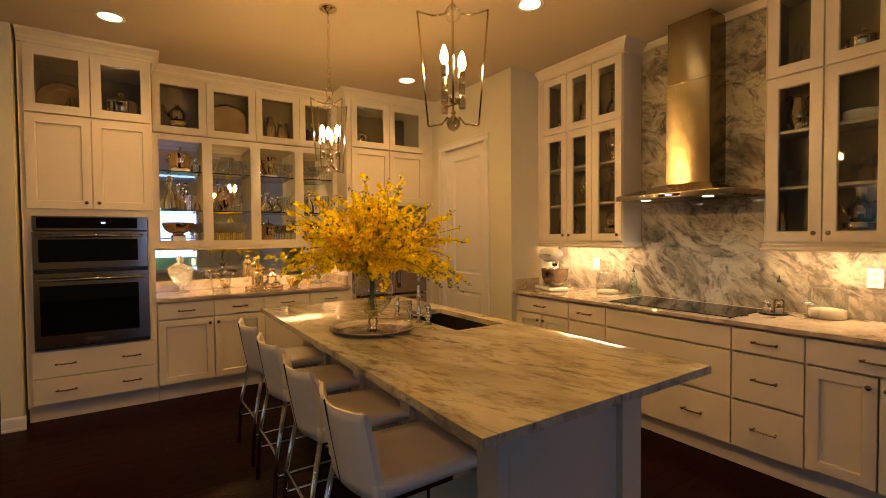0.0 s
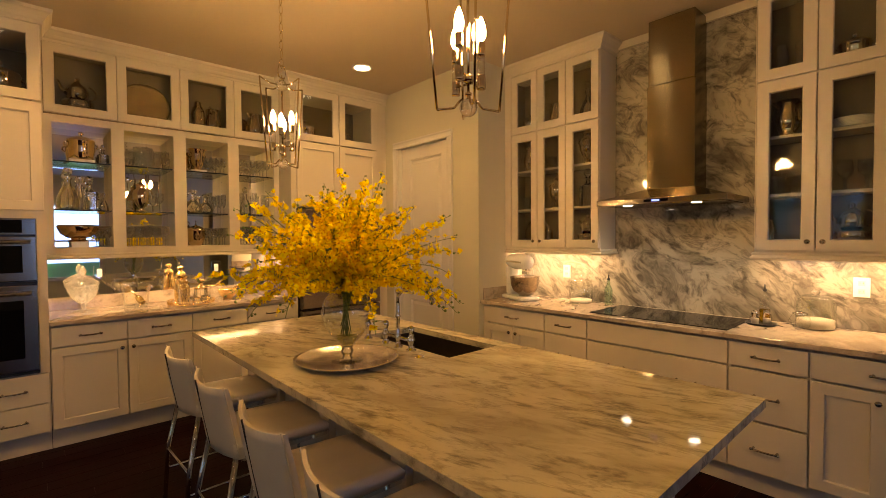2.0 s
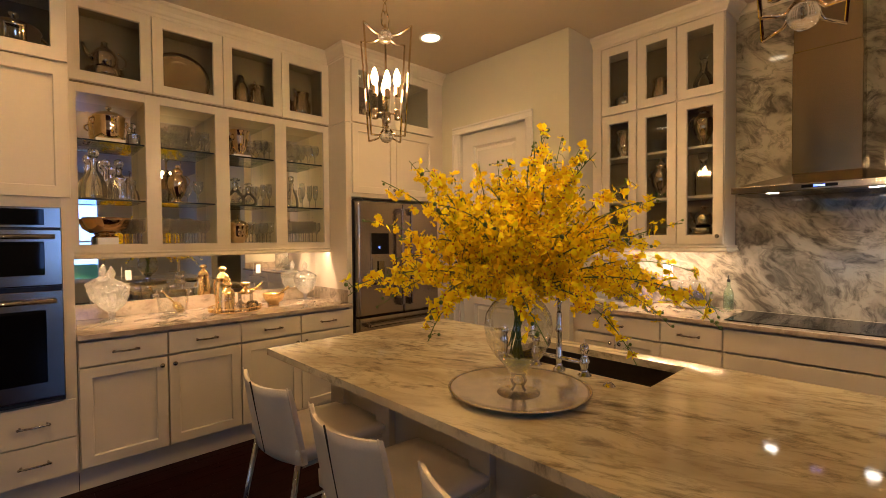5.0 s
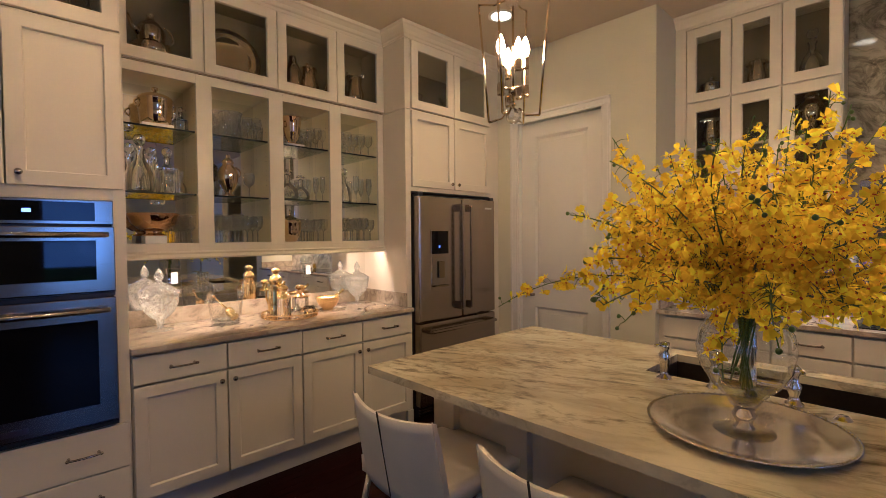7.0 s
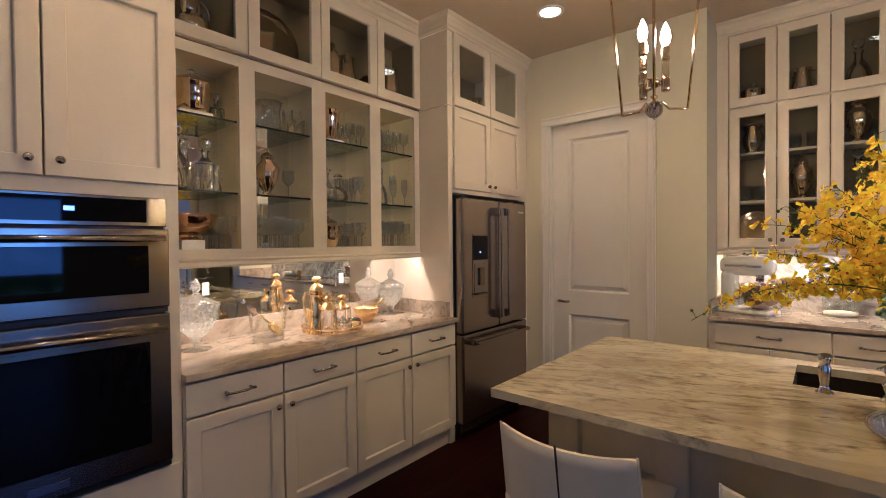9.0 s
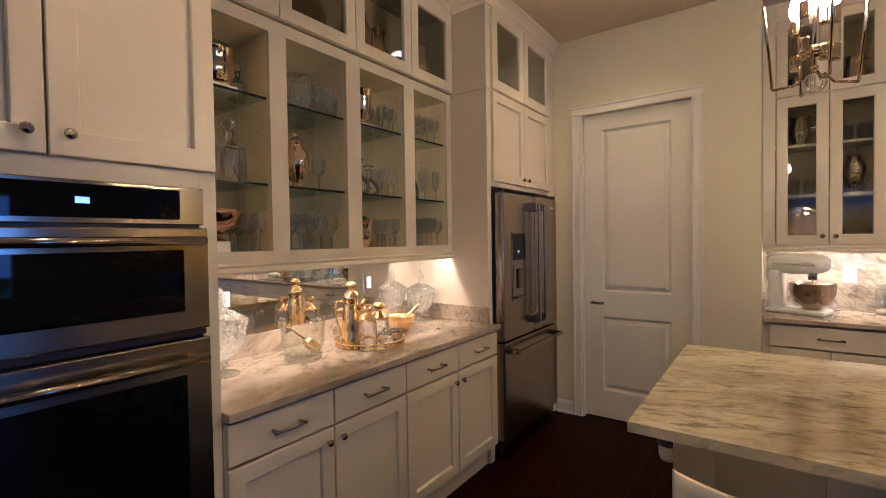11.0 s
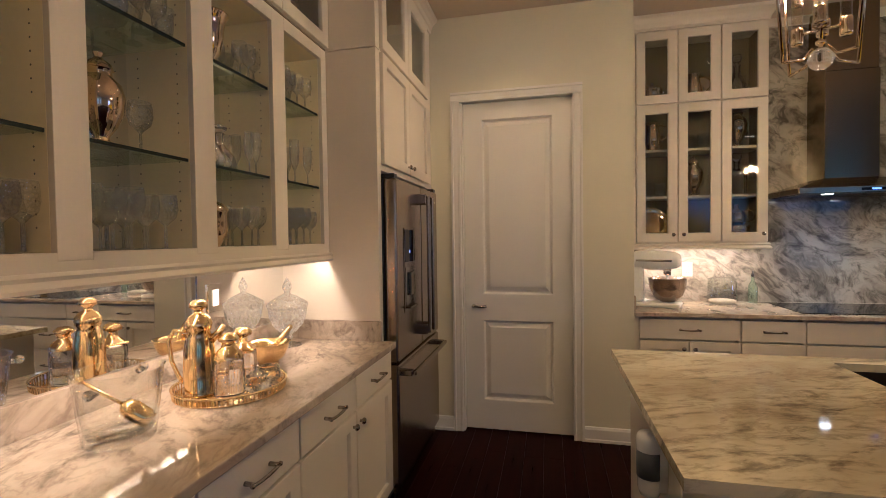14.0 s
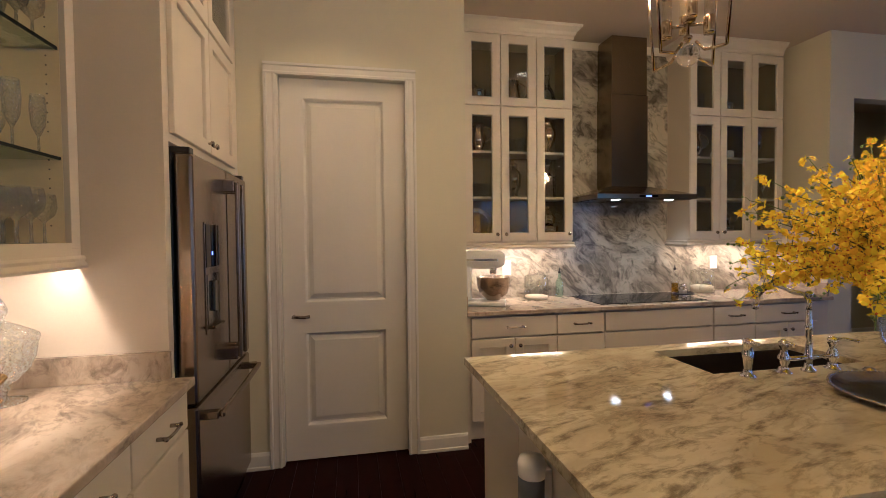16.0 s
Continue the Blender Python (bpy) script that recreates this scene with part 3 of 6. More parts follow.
part("top_box", shell(D0, D1, 0.283, 2.425, 2.955), SHADED_INSIDE, disp)
part("mirror_back", boxes((D0, D1, 0.262, 0.283, 1.42, 2.365)), MIRROR, disp, "mirror back panel")
for a, b in BAYS:
    for z in (1.704, 2.077):
        sh = part("glass_shelf", boxes((a + 0.002, b - 0.002, 0.028, 0.258, z, z + 0.008)), SHELFG, disp, "clear glass shelf")
        part("shelf_edge", boxes((a + 0.002, b - 0.002, 0.0235, 0.028, z - 0.001, z + 0.009)), EDGEG, sh, "dark green glass edge")
for x0, x1 in ((0.268, 0.712), (0.716, 1.162), (1.166, 1.608), (1.612, 2.030)):
    shaker(disp, x0, x1, 2.432, 2.945, True, 0.066)
bm = B()
moulding(bm, CROWN, D0, D1, 0, 2.95)
part("crown", bm, PAINT, disp)
bm = B()
moulding(bm, RAIL, D0, D1, 0.0, 1.33)
part("light_rail", bm, PAINT, disp)
bm = B()
for i in range(58):
    x = 0.33 + i * 0.0288
    box(bm, x, x + 0.012, 0.027, 0.035, 1.369, 1.372)
tagged(part("light_dots", bm, LEDG, part("light_strip", boxes((0.31, 1.99, 0.021, 0.041, 1.3721, 1.38)), TRIM, disp), "row of small warm lights"), kind="stuff")

# tall oven cabinet
oven_cab = thing("oven_cabinet", "tall cream cabinet round the built-in double oven", "cabinet", at(0, 4.87))
O0, O1 = -0.60, 0.258
for x0, x1 in ((O0, -0.545), (0.208, O1)):
    part("side_panel", boxes((x0, x1, 0, 0.59, 0.13, 2.955)), PAINT, oven_cab)
part("lower_body", boxes((-0.5445, 0.2075, 0.045, 0.56, 0.13, 0.568), (-0.5445, 0.2075, 0, 0.045, 0.13, 0.145), (-0.5445, 0.2075, 0, 0.045, 0.560, 0.568)), PAINT, oven_cab)
part("upper_body", boxes((-0.5445, 0.2075, 0.045, 0.5595, 1.63, 2.425), (-0.5445, 0.2075, 0, 0.045, 1.63, 1.69), (-0.5445, 0.2075, 0, 0.045, 2.40, 2.425)), PAINT, oven_cab)
part("back", boxes((-0.5445, 0.2075, 0.56, 0.59, 0.57, 2.955)), PAINT, oven_cab)
part("top", boxes((-0.5445, 0.2075, 0, 0.5595, 2.90, 2.955)), PAINT, oven_cab)
part("inside", boxes((-0.543, 0.206, 0.54, 0.558, 2.43, 2.9)), SHADED_INSIDE, oven_cab)
part("toe_kick", boxes((O0, O1, 0.055, 0.075, 0, 0.13)), PAINT, oven_cab)
for z0, z1 in ((0.148, 0.348), (0.354, 0.562)):
    q = slab(oven_cab, -0.566, 0.247, z0, z1)
    pull(q, -0.36, (z0 + z1) / 2, y=-0.02)
    pull(q, 0.07, (z0 + z1) / 2, y=-0.02)
for x0, x1, kx in ((-0.568, -0.162, -0.2), (-0.156, 0.250, -0.118)):
    q = shaker(oven_cab, x0, x1, 1.682, 2.412, rail=0.066)
    knob(q, kx, 1.735, -0.02)
    shaker(oven_cab, x0, x1, 2.428, 2.935, True, 0.07)
bm = B()
moulding(bm, CROWN, O0, O1, 0, 2.95, 0, 1, 0.31)
part("crown", bm, PAINT, oven_cab)

# fridge surround
surround = thing("fridge_surround", "cream tall fridge surround with cabinets above", "cabinet", at(0, 4.91))
part("side_panel", boxes((2.036, 2.085, 0, 0.559, 0, 2.418), (2.036, 2.085, 0, 0.559, 2.424, 2.955)), PAINT, surround)
part("plinth_block", boxes((2.03, 2.088, -0.006, 0.02, 0, 0.11), bev=0.003), PAINT, surround)
part("filler", boxes((3.012, X_D - 0.001, 0.0, 0.02, 0, 2.955)), PAINT, surround)
part("upper_box", boxes((2.085, 3.012, 0, 0.559, 1.80, 2.425), (2.085, 2.105, 0, 0.559, 2.425, 2.955), (2.992, 3.012, 0, 0.559, 2.425, 2.955), (2.105, 2.992, 0, 0.559, 2.91, 2.955)), PAINT, surround)
part("inside", boxes((2.105, 2.992, 0.45, 0.47, 2.425, 2.91)), SHADED_INSIDE, surround)
for x0, x1, kx in ((2.09, 2.546, 2.51), (2.552, 3.008, 2.588)):
    q = shaker(surround, x0, x1, 1.832, 2.412)
    knob(q, kx, 1.875, -0.02)
    shaker(surround, x0, x1, 2.43, 2.942, True, 0.07)
bm = B()
moulding(bm, CROWN, 2.036, X_D - 0.001, 0, 2.95, 1, 0, 0.27)
part("crown", bm, PAINT, surround)

# ---- range run; local x runs towards -y, local y towards the wall ----
def east(y, x=3.2):
    return at(x, y, 0, -90)


G2 = "base cabinets of the range wall"
base_unit(east(3.452), 0.629, [("drawer", 0, 0.629, 0.725, 0.872, (0.5,)), ("door", 0, 0.3145, 0.148, 0.722, "r"), ("door", 0.3145, 0.629, 0.148, 0.722, "l")], "cream base cabinet with one drawer and two doors", G2, d=0.585)
base_unit(east(2.823), 0.373, [("drawer", 0, 0.373, 0.725, 0.872, (0.5,)), ("drawer", 0, 0.373, 0.432, 0.722, (0.5,)), ("drawer", 0, 0.373, 0.135, 0.428, (0.5,))], "narrow cream base cabinet with three drawers", G2, d=0.585)
base_unit(east(2.45), 0.912, [("drawer", 0, 0.912, 0.725, 0.872, ()), ("drawer", 0, 0.912, 0.432, 0.722, (0.25, 0.75)), ("drawer", 0, 0.912, 0.135, 0.428, (0.25, 0.75))], "wide cream base cabinet with deep drawers below the cooktop", G2, d=0.585)
base_unit(east(1.538), 0.374, [("drawer", 0, 0.374, 0.725, 0.872, (0.5,)), ("drawer", 0, 0.374, 0.432, 0.722, (0.5,)), ("drawer", 0, 0.374, 0.135, 0.428, (0.5,))], "narrow cream base cabinet with three drawers", G2, d=0.585)
base_unit(east(1.164), 0.60, [("drawer", 0, 0.60, 0.725, 0.872, (0.5,)), ("door", 0, 0.3, 0.148, 0.722, "r"), ("door", 0.3, 0.6, 0.148, 0.722, "l")], "cream base cabinet with one drawer and two doors", G2, d=0.585)
solid("filler_strip", boxes((3.2, 3.22, 3.452, 3.489, 0, 0.882), (3.2, 3.22, 0.451, 0.564, 0, 0.882)), PAINT, "cream filler strip beside the base cabinets", "trim", kind="structure")
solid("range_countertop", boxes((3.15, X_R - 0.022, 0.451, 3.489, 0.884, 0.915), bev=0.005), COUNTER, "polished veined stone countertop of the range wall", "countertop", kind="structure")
solid("side_upstand", boxes((3.19, X_R - 0.022, 3.469, 3.489, 0.9155, 1.016), (3.19, X_R - 0.022, 0.451, 0.471, 0.9155, 1.016), bev=0.002), COUNTER, "low veined stone upstand at the counter end", "backsplash", kind="structure")
solid("stone_splashback", boxes((X_R - 0.021, X_R - 0.001, 0.472, 3.468, 0.916, 1.38), (X_R - 0.021, X_R - 0.001, 1.49, 2.535, 1.38, 2.985)), SPLASH, "tall grey veined stone slab behind the hood", "backsplash", kind="structure")
solid("stone_top_trim", boxes((X_R - 0.04, X_R - 0.001, 1.492, 2.533, 2.986, 3.049), bev=0.004), PAINT, "cream trim above the stone slab", "trim", kind="structure")


def wall_cabinet(y0, w, splits, label):
    root = thing("wall_cabinet", label, "cabinet", east(y0, 3.52), "glazed wall cabinets beside the hood")
    D = 0.268
    for x in (0, w - 0.02):
        part("side_panel", boxes((x, x + 0.02, 0, D, 1.375, 2.955)), PAINT, root)
    for z0, z1 in ((1.375, 1.395), (2.398, 2.420), (2.93, 2.955)):
        part("deck", boxes((0.0205, w - 0.0205, 0, D, z0, z1)), PAINT, root)
    part("back", boxes((0.02, w - 0.02, D - 0.012, D - 0.002, 1.395, 2.93)), SHADED_INSIDE, root)
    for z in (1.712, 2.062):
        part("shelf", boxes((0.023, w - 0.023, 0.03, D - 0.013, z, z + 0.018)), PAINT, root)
    # thin added sheets that bring the painted shade onto the side panels
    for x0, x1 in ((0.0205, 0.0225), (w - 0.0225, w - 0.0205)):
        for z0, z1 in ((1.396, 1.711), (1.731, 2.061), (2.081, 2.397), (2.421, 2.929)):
            part("shade_liner", boxes((x0, x1, 0.001, D - 0.0125, z0, z1)), SHADED_INSIDE, root)
    first = splits[0]
    part("face_frame", boxes((0, first - 0.002, -0.018, -0.0005, 1.385, 2.948)) if first > 0.02 else boxes((0, 0.004, -0.018, -0.0005, 1.385, 2.948)), PAINT, root)
    for i, (a, b) in enumerate(zip(splits, splits[1:])):
        q = shaker(root, a + 0.003, b - 0.003, 1.386, 2.402, True, 0.066)
        knob(q, (b - 0.035) if i != 1 else (a + 0.035), 1.44, -0.02)
        shaker(root, a + 0.003, b - 0.003, 2.412, 2.942, True, 0.066)
    bm = B()
    moulding(bm, CROWN, 0, w, 0, 2.95, 0 if y0 > 3 else 1, 1 if y0 > 3 else 0, D)
    part("crown", bm, PAINT, root)
    bm = B()
    moulding(bm, RAIL, 0, w, 0, 1.33, 0 if y0 > 3 else 1, 1 if y0 > 3 else 0, D)
    part("light_rail", bm, PAINT, root)
    bm = B()
    for i in range(34):
        x = 0.06 + i * (w - 0.12) / 34
        box(bm, x, x + 0.009, 0.095, 0.103, 1.3655, 1.3685)
    tagged(part("light_dots", bm, LEDG, part("light_strip", boxes((0.04, w - 0.04, 0.088, 0.110, 1.3686, 1.3745)), TRIM, root), "row of small warm lights"), kind="stuff")
    return root


wall_cabinet(3.488, 0.955, [0.075, 0.365, 0.652, 0.953], "cream wall cabinet with glass doors, full of glassware")
wall_cabinet(1.492, 0.93, [0.004, 0.296, 0.602, 0.926], "cream wall cabinet with glass doors, plates and crystal")

# hood
hood = thing("range_hood", "brushed steel chimney hood above the cooktop", "range hood")
HY0, HY1, HX = 1.585, 2.44, 3.30
bm = B()
box(bm, HX, X_R - 0.022, HY0, HY1, 1.700, 1.738, 0.002)
v = [bm.verts.new(q) for q in ((HX + 0.004, HY0 + 0.004, 1.7385), (X_R - 0.024, HY0 + 0.004, 1.7385), (X_R - 0.024, HY1 - 0.004, 1.7385), (HX + 0.004, HY1 - 0.004, 1.7385),
                              (3.525, 1.835, 1.815), (X_R - 0.024, 1.835, 1.815), (X_R - 0.024, 2.19, 1.815), (3.525, 2.19, 1.815))]
for q in ((0, 1, 5, 4), (2, 3, 7, 6), (3, 0, 4, 7), (4, 5, 6, 7)):
    bm.faces.new([v[i] for i in q])
part("canopy", bm, STEELH, hood)
part("filter", boxes((HX + 0.03, X_R - 0.05, HY0 + 0.03, HY1 - 0.03, 1.697, 1.6995)), STEEL, hood)
part("chimney", boxes((3.54, X_R - 0.023, 1.85, 2.175, 1.8155, 2.56), bev=0.004), STEEL, hood)
part("chimney_upper", boxes((3.545, X_R - 0.023, 1.855, 2.17, 2.5605, 3.03), bev=0.004), STEEL, hood)
part("control_panel", boxes((HX - 0.0015, HX - 0.0003, 1.93, 2.09, 1.711, 1.728)), BLACKG, hood)
part("display", boxes((HX - 0.0025, HX - 0.0016, 1.985, 2.035, 1.714, 1.725)), BLUEG, hood, "glowing blue display")
for cy in (2.24, 1.78):
    bm = B()
    lathe(bm, [(0, 0), (0.03, 0), (0.034, 0.002)], 3.38, cy, 1.6955, 18)
    part("hood_light", bm, HOODG, hood, "round white hood light")

# cooktop
cook = thing("cooktop", "black glass induction cooktop set in the counter", "cooktop")
part("glass_top", boxes((3.225, 3.705, 1.555, 2.455, 0.9152, 0.921), bev=0.002), BLACKG, cook)
bm = B()
ring = mat("cooktop_ring", (0.09, 0.09, 0.09), 0.2)
for cx, cy, r in ((3.36, 2.25, 0.09), (3.58, 2.27, 0.075), (3.47, 2.0, 0.115), (3.37, 1.74, 0.075), (3.58, 1.74, 0.1)):
    lathe(bm, [(r, 0), (r, 0.0004), (r - 0.003, 0.0004), (r - 0.003, 0)], cx, cy, 0.9212, 32)
part("burner_marks", bm, ring, cook)

# ---- fridge ----
fridge = thing("refrigerator", "dark stainless french door refrigerator with ice dispenser", "refrigerator", at(2.10, 4.835))
part("body", boxes((0.005, 0.895, 0.075, 0.60, 0.03, 1.775), bev=0.003), BLACK, fridge)
FS = 0.475
dl = part("left_door", boxes((0.003, FS - 0.002, 0, 0.07, 0.782, 1.76), bev=0.012), FRIDGE, fridge)
dr = part("right_door", boxes((FS + 0.002, 0.897, 0, 0.07, 0.782, 1.76), bev=0.012), FRIDGE, fridge)
fz = part("freezer_drawer", boxes((0.003, 0.897, 0, 0.07, 0.125, 0.772), bev=0.012), FRIDGE, fridge)
for dd, x in ((dl, FS - 0.05), (dr, FS + 0.05)):
    bm = B()
    box(bm, x - 0.014, x + 0.014, -0.072, -0.052, 0.86, 1.70, 0.007)
    for z in (0.88, 1.68):
        box(bm, x - 0.014, x + 0.014, -0.0525, 0.004, z - 0.03, z + 0.03, 0.006)
    part("handle", bm, FRIDGE, dd)
bm = B()
box(bm, 0.07, 0.83, -0.078, -0.056, 0.700, 0.726, 0.008)
for x in (0.085, 0.815):
    box(bm, x - 0.022, x + 0.022, -0.0565, 0.004, 0.696, 0.728, 0.006)
part("handle", bm, FRIDGE, fz)
dsp = part("dispenser", boxes((0.12, 0.315, -0.004, -0.0005, 1.03, 1.50), bev=0.002), FRIDGE, dl)
part("display", boxes((0.128, 0.307, -0.0065, -0.0045, 1.31, 1.49)), BLACKG, dsp, "black glass display")
part("recess", boxes((0.135, 0.30, -0.0065, -0.0045, 1.05, 1.28)), STEELH, dsp, "shiny steel dispenser recess")
part("paddle", boxes((0.19, 0.25, -0.02, -0.007, 1.12, 1.25), (0.145, 0.29, -0.03, -0.007, 1.05, 1.062), bev=0.003), STEEL, dsp)
part("blue_light", boxes((0.20, 0.215, -0.0075, -0.0066, 1.36, 1.375)), BLUEG, dsp)
part("grille", boxes(*[(0.02 + 0.125 * i, 0.13 + 0.125 * i, 0.03, 0.045, z, z + 0.012) for i in range(7) for z in (0.045, 0.068, 0.091)]), STEEL, fridge, "slotted toe grille")
for x in (0.03, 0.87):
    part("hinge_cap", boxes((x - 0.025, x + 0.025, 0.01, 0.10, 1.7605, 1.785), bev=0.004), BLACK, fridge)
part("badge", boxes((0.76, 0.85, -0.002, -0.0002, 1.68, 1.695)), CHROME, fridge)

# ---- double oven ----
oven = thing("double_oven", "stainless built-in double oven with black glass", "oven", at(-0.543, 4.865))
OW = 0.748
part("body", boxes((0.004, OW - 0.004, 0.0, 0.54, 0.572, 1.626)), BLACK, oven)
part("control_panel", boxes((0, OW, -0.022, -0.001, 1.515, 1.626), bev=0.003), STEELH, oven)
cp = part("control_glass", boxes((0.03, OW - 0.07, -0.026, -0.0225, 1.53, 1.615)), BLACKG, oven)
part("clock", boxes((0.43, 0.46, -0.0272, -0.0262, 1.566, 1.582)), BLUEG, cp, "small blue clock digits")
for z0, z1, wz0, wz1, hz in ((1.205, 1.505, 1.275, 1.43, 1.468), (0.60, 1.178, 0.70, 1.065, 1.125)):
    od = part("oven_door", boxes((0, OW, -0.045, -0.001, z0, z1), bev=0.004), STEELH, oven)
    part("window", boxes((0.04, OW - 0.072, -0.048, -0.0455, wz0 - 0.012, wz1 + 0.012), bev=0.001), BLACKG, od, "black glass oven window")
    bm = B()
    tube(bm, [(0.03, -0.092, hz), (OW - 0.03, -0.092, hz)], 0.0125, 12)
    for x in (0.06, OW - 0.06):
        box(bm, x - 0.012, x + 0.012, -0.09, -0.045, hz - 0.009, hz + 0.009, 0.003)
    part("handle", bm, STEELH, od)
part("trim", boxes((0, OW, -0.03, -0.001, 0.574, 0.594)), BLACK, oven)
part("trim", boxes((0, OW, -0.02, -0.001, 1.183, 1.2)), BLACK, oven)
part("badge", boxes((OW / 2 - 0.055, OW / 2 + 0.055, -0.0475, -0.0455, 0.625, 0.65)), CHROME, oven, "plain metal maker's plate")

# ---- island ----
IX0, IX1, IY0, IY1 = 0.897, 2.055, 1.104, 3.779
SX0, SX1, SY0, SY1 = 1.622, 1.962, 2.25, 2.945
island = thing("kitchen_island", "cream panelled kitchen island base", "kitchen island")
bx0, bx1, by0, by1 = 1.20, 2.03, 1.40, 3.70
for q in ((bx0 + 0.03, bx1 - 0.02, by0 + 0.03, SY0 - 0.03, 0.10, 0.8835), (bx0 + 0.03, bx1 - 0.02, SY1 + 0.03, by1 - 0.02, 0.10, 0.8835), (bx0 + 0.03, SX0 - 0.03, SY0 - 0.03, SY1 + 0.03, 0.10, 0.8835), (SX1 + 0.02, bx1 - 0.02, SY0 - 0.03, SY1 + 0.03, 0.10, 0.8835)):
    part("body_section", boxes(q), PAINT, island)
part("toe_kick", boxes((bx0 + 0.06, bx1 - 0.08, by0 + 0.06, by1 - 0.06, 0.0, 0.1)), PAINT, island)


def post(x0, x1, y0, y1):
    part("corner_post", boxes((x0, x1, y0, y1, 0.0, 0.8835), bev=0.004), PAINT, island)


post(1.195, 1.245, 1.395, 1.52)
post(1.2455, 1.345, 1.395, 1.45)
post(1.90, 2.035, 1.395, 1.52)
bm = boxes((1.345, 1.90, 1.40, 1.43, 0.78, 0.8835), (1.345, 1.90, 1.40, 1.43, 0.0, 0.13), bev=0.002)
part("end_rail", bm, PAINT, island)
# west side: stiles and sunk panels
for a, b in ((2.03, 2.13), (2.62, 2.72), (3.20, 3.30)):
    part("side_post", boxes((1.195, 1.2295, a, b, 0.0, 0.8835), bev=0.003), PAINT, island)
part("corner_post", boxes((1.195, 1.26, 3.58, 3.705, 0.0, 0.8835), bev=0.004), PAINT, island)
part("side_rail", boxes((1.203, 1.2295, 1.52, 3.58, 0.80, 0.8835), (1.203, 1.2295, 1.52, 3.58, 0.0, 0.13)), PAINT, island)
part("end_panel", boxes((1.26, 1.62, 3.68, 3.700, 0.0, 0.8835), (1.624, 2.03, 3.68, 3.700, 0.0, 0.8835), bev=0.002), PAINT, island)
for a, b in ((1.42, 2.2), (2.21, 2.98), (2.99, 3.68)):
    part("cabinet_front", boxes((bx1 - 0.02, bx1, a, b, 0.12, 0.875), bev=0.003), PAINT, island)


def slab_with_hole(x0, x1, y0, y1, hx0, hx1, hy0, hy1, z0, z1):
    bm = B()
    X, Y = (x0, hx0, hx1, x1), (y0, hy0, hy1, y1)
    top = [[bm.verts.new((x, y, z1)) for y in Y] for x in X]
    bot = [[bm.verts.new((x, y, z0)) for y in Y] for x in X]
    for i in range(3):
        for j in range(3):
            if (i, j) != (1, 1):
                bm.faces.new((top[i][j], top[i + 1][j], top[i + 1][j + 1], top[i][j + 1]))
                bm.faces.new((bot[i][j], bot[i][j + 1], bot[i + 1][j + 1], bot[i + 1][j]))
    for i in range(3):
        for j in (0, 3):
            bm.faces.new((top[i][j], top[i + 1][j], bot[i + 1][j], bot[i][j]))
            bm.faces.new((top[j][i], top[j][i + 1], bot[j][i + 1], bot[j][i]))
    for a, b in (((1, 1), (2, 1)), ((2, 1), (2, 2)), ((2, 2), (1, 2)), ((1, 2), (1, 1))):
        bm.faces.new((top[a[0]][a[1]], top[b[0]][b[1]], bot[b[0]][b[1]], bot[a[0]][a[1]]))
    rim = [e for e in bm.edges if len(e.link_faces) == 2 and abs(e.verts[0].co.z - e.verts[1].co.z) < 1e-6 and e.calc_face_angle(0) > 1]
    rim += [e for e in bm.edges if abs(e.verts[0].co.z - e.verts[1].co.z) > 0.01 and e.calc_face_angle(0) > 1]
    bmesh.ops.bevel(bm, geom=rim, offset=0.005, segments=2, affect="EDGES")
    return bm


solid("island_countertop", slab_with_hole(IX0, IX1, IY0, IY1, SX0, SX1, SY0, SY1, 0.8845, 0.915), ISLE, "polished cream and brown veined stone island top", "countertop", kind="structure")
bm = boxes((SX0 - 0.02, SX1 + 0.015, SY0 - 0.02, SY1 + 0.02, 0.655, 0.67), (SX0 - 0.02, SX0, SY0 - 0.02, SY1 + 0.02, 0.67, 0.884), (SX1, SX1 + 0.015, SY0 - 0.02, SY1 + 0.02, 0.67, 0.884),
           (SX0, SX1, SY0 - 0.02, SY0, 0.67, 0.884), (SX0, SX1, SY1, SY1 + 0.02, 0.67, 0.884))
sink = solid("sink", bm, SINKM, "dark brown undermount composite sink in the island", "sink")

# bridge faucet
fau = thing("bridge_faucet", "polished chrome bridge faucet with lever handles", "faucet", at(1.572, 0, 0.915))
SHAFT = [(0, 0), (0.026, 0), (0.026, 0.006), (0.018, 0.012), (0.013, 0.03), (0.019, 0.045), (0.020, 0.06), (0.012, 0.075), (0.011, 0.09), (0.017, 0.1), (0.017, 0.115), (0.008, 0.125), (0, 0.128)]
for y, s in ((2.693, 1), (2.474, -1)):
    bm = B()
    lathe(bm, SHAFT, 0, y, 0, 16)
    tube(bm, [(0, y, 0.116), (-0.03, y + 0.015 * s, 0.122), (-0.062, y + 0.03 * s, 0.118)], 0.006, 8, 0.004)
    ball(bm, (-0.064, y + 0.03 * s, 0.118), 0.007, 8)
    part("valve", bm, CHROME, fau)
bm = B()
tube(bm, [(0, 2.693, 0.052), (0, 2.474, 0.052)], 0.009, 10)
lathe(bm, [(0.024, 0), (0.024, 0.008), (0.014, 0.016), (0.012, 0.04), (0.018, 0.052), (0.012, 0.065), (0.0105, 0.15), (0.016, 0.16), (0.0105, 0.172), (0.010, 0.23)], 0, 2.583, 0, 16)
part("bridge", bm, CHROME, fau)
bm = B()
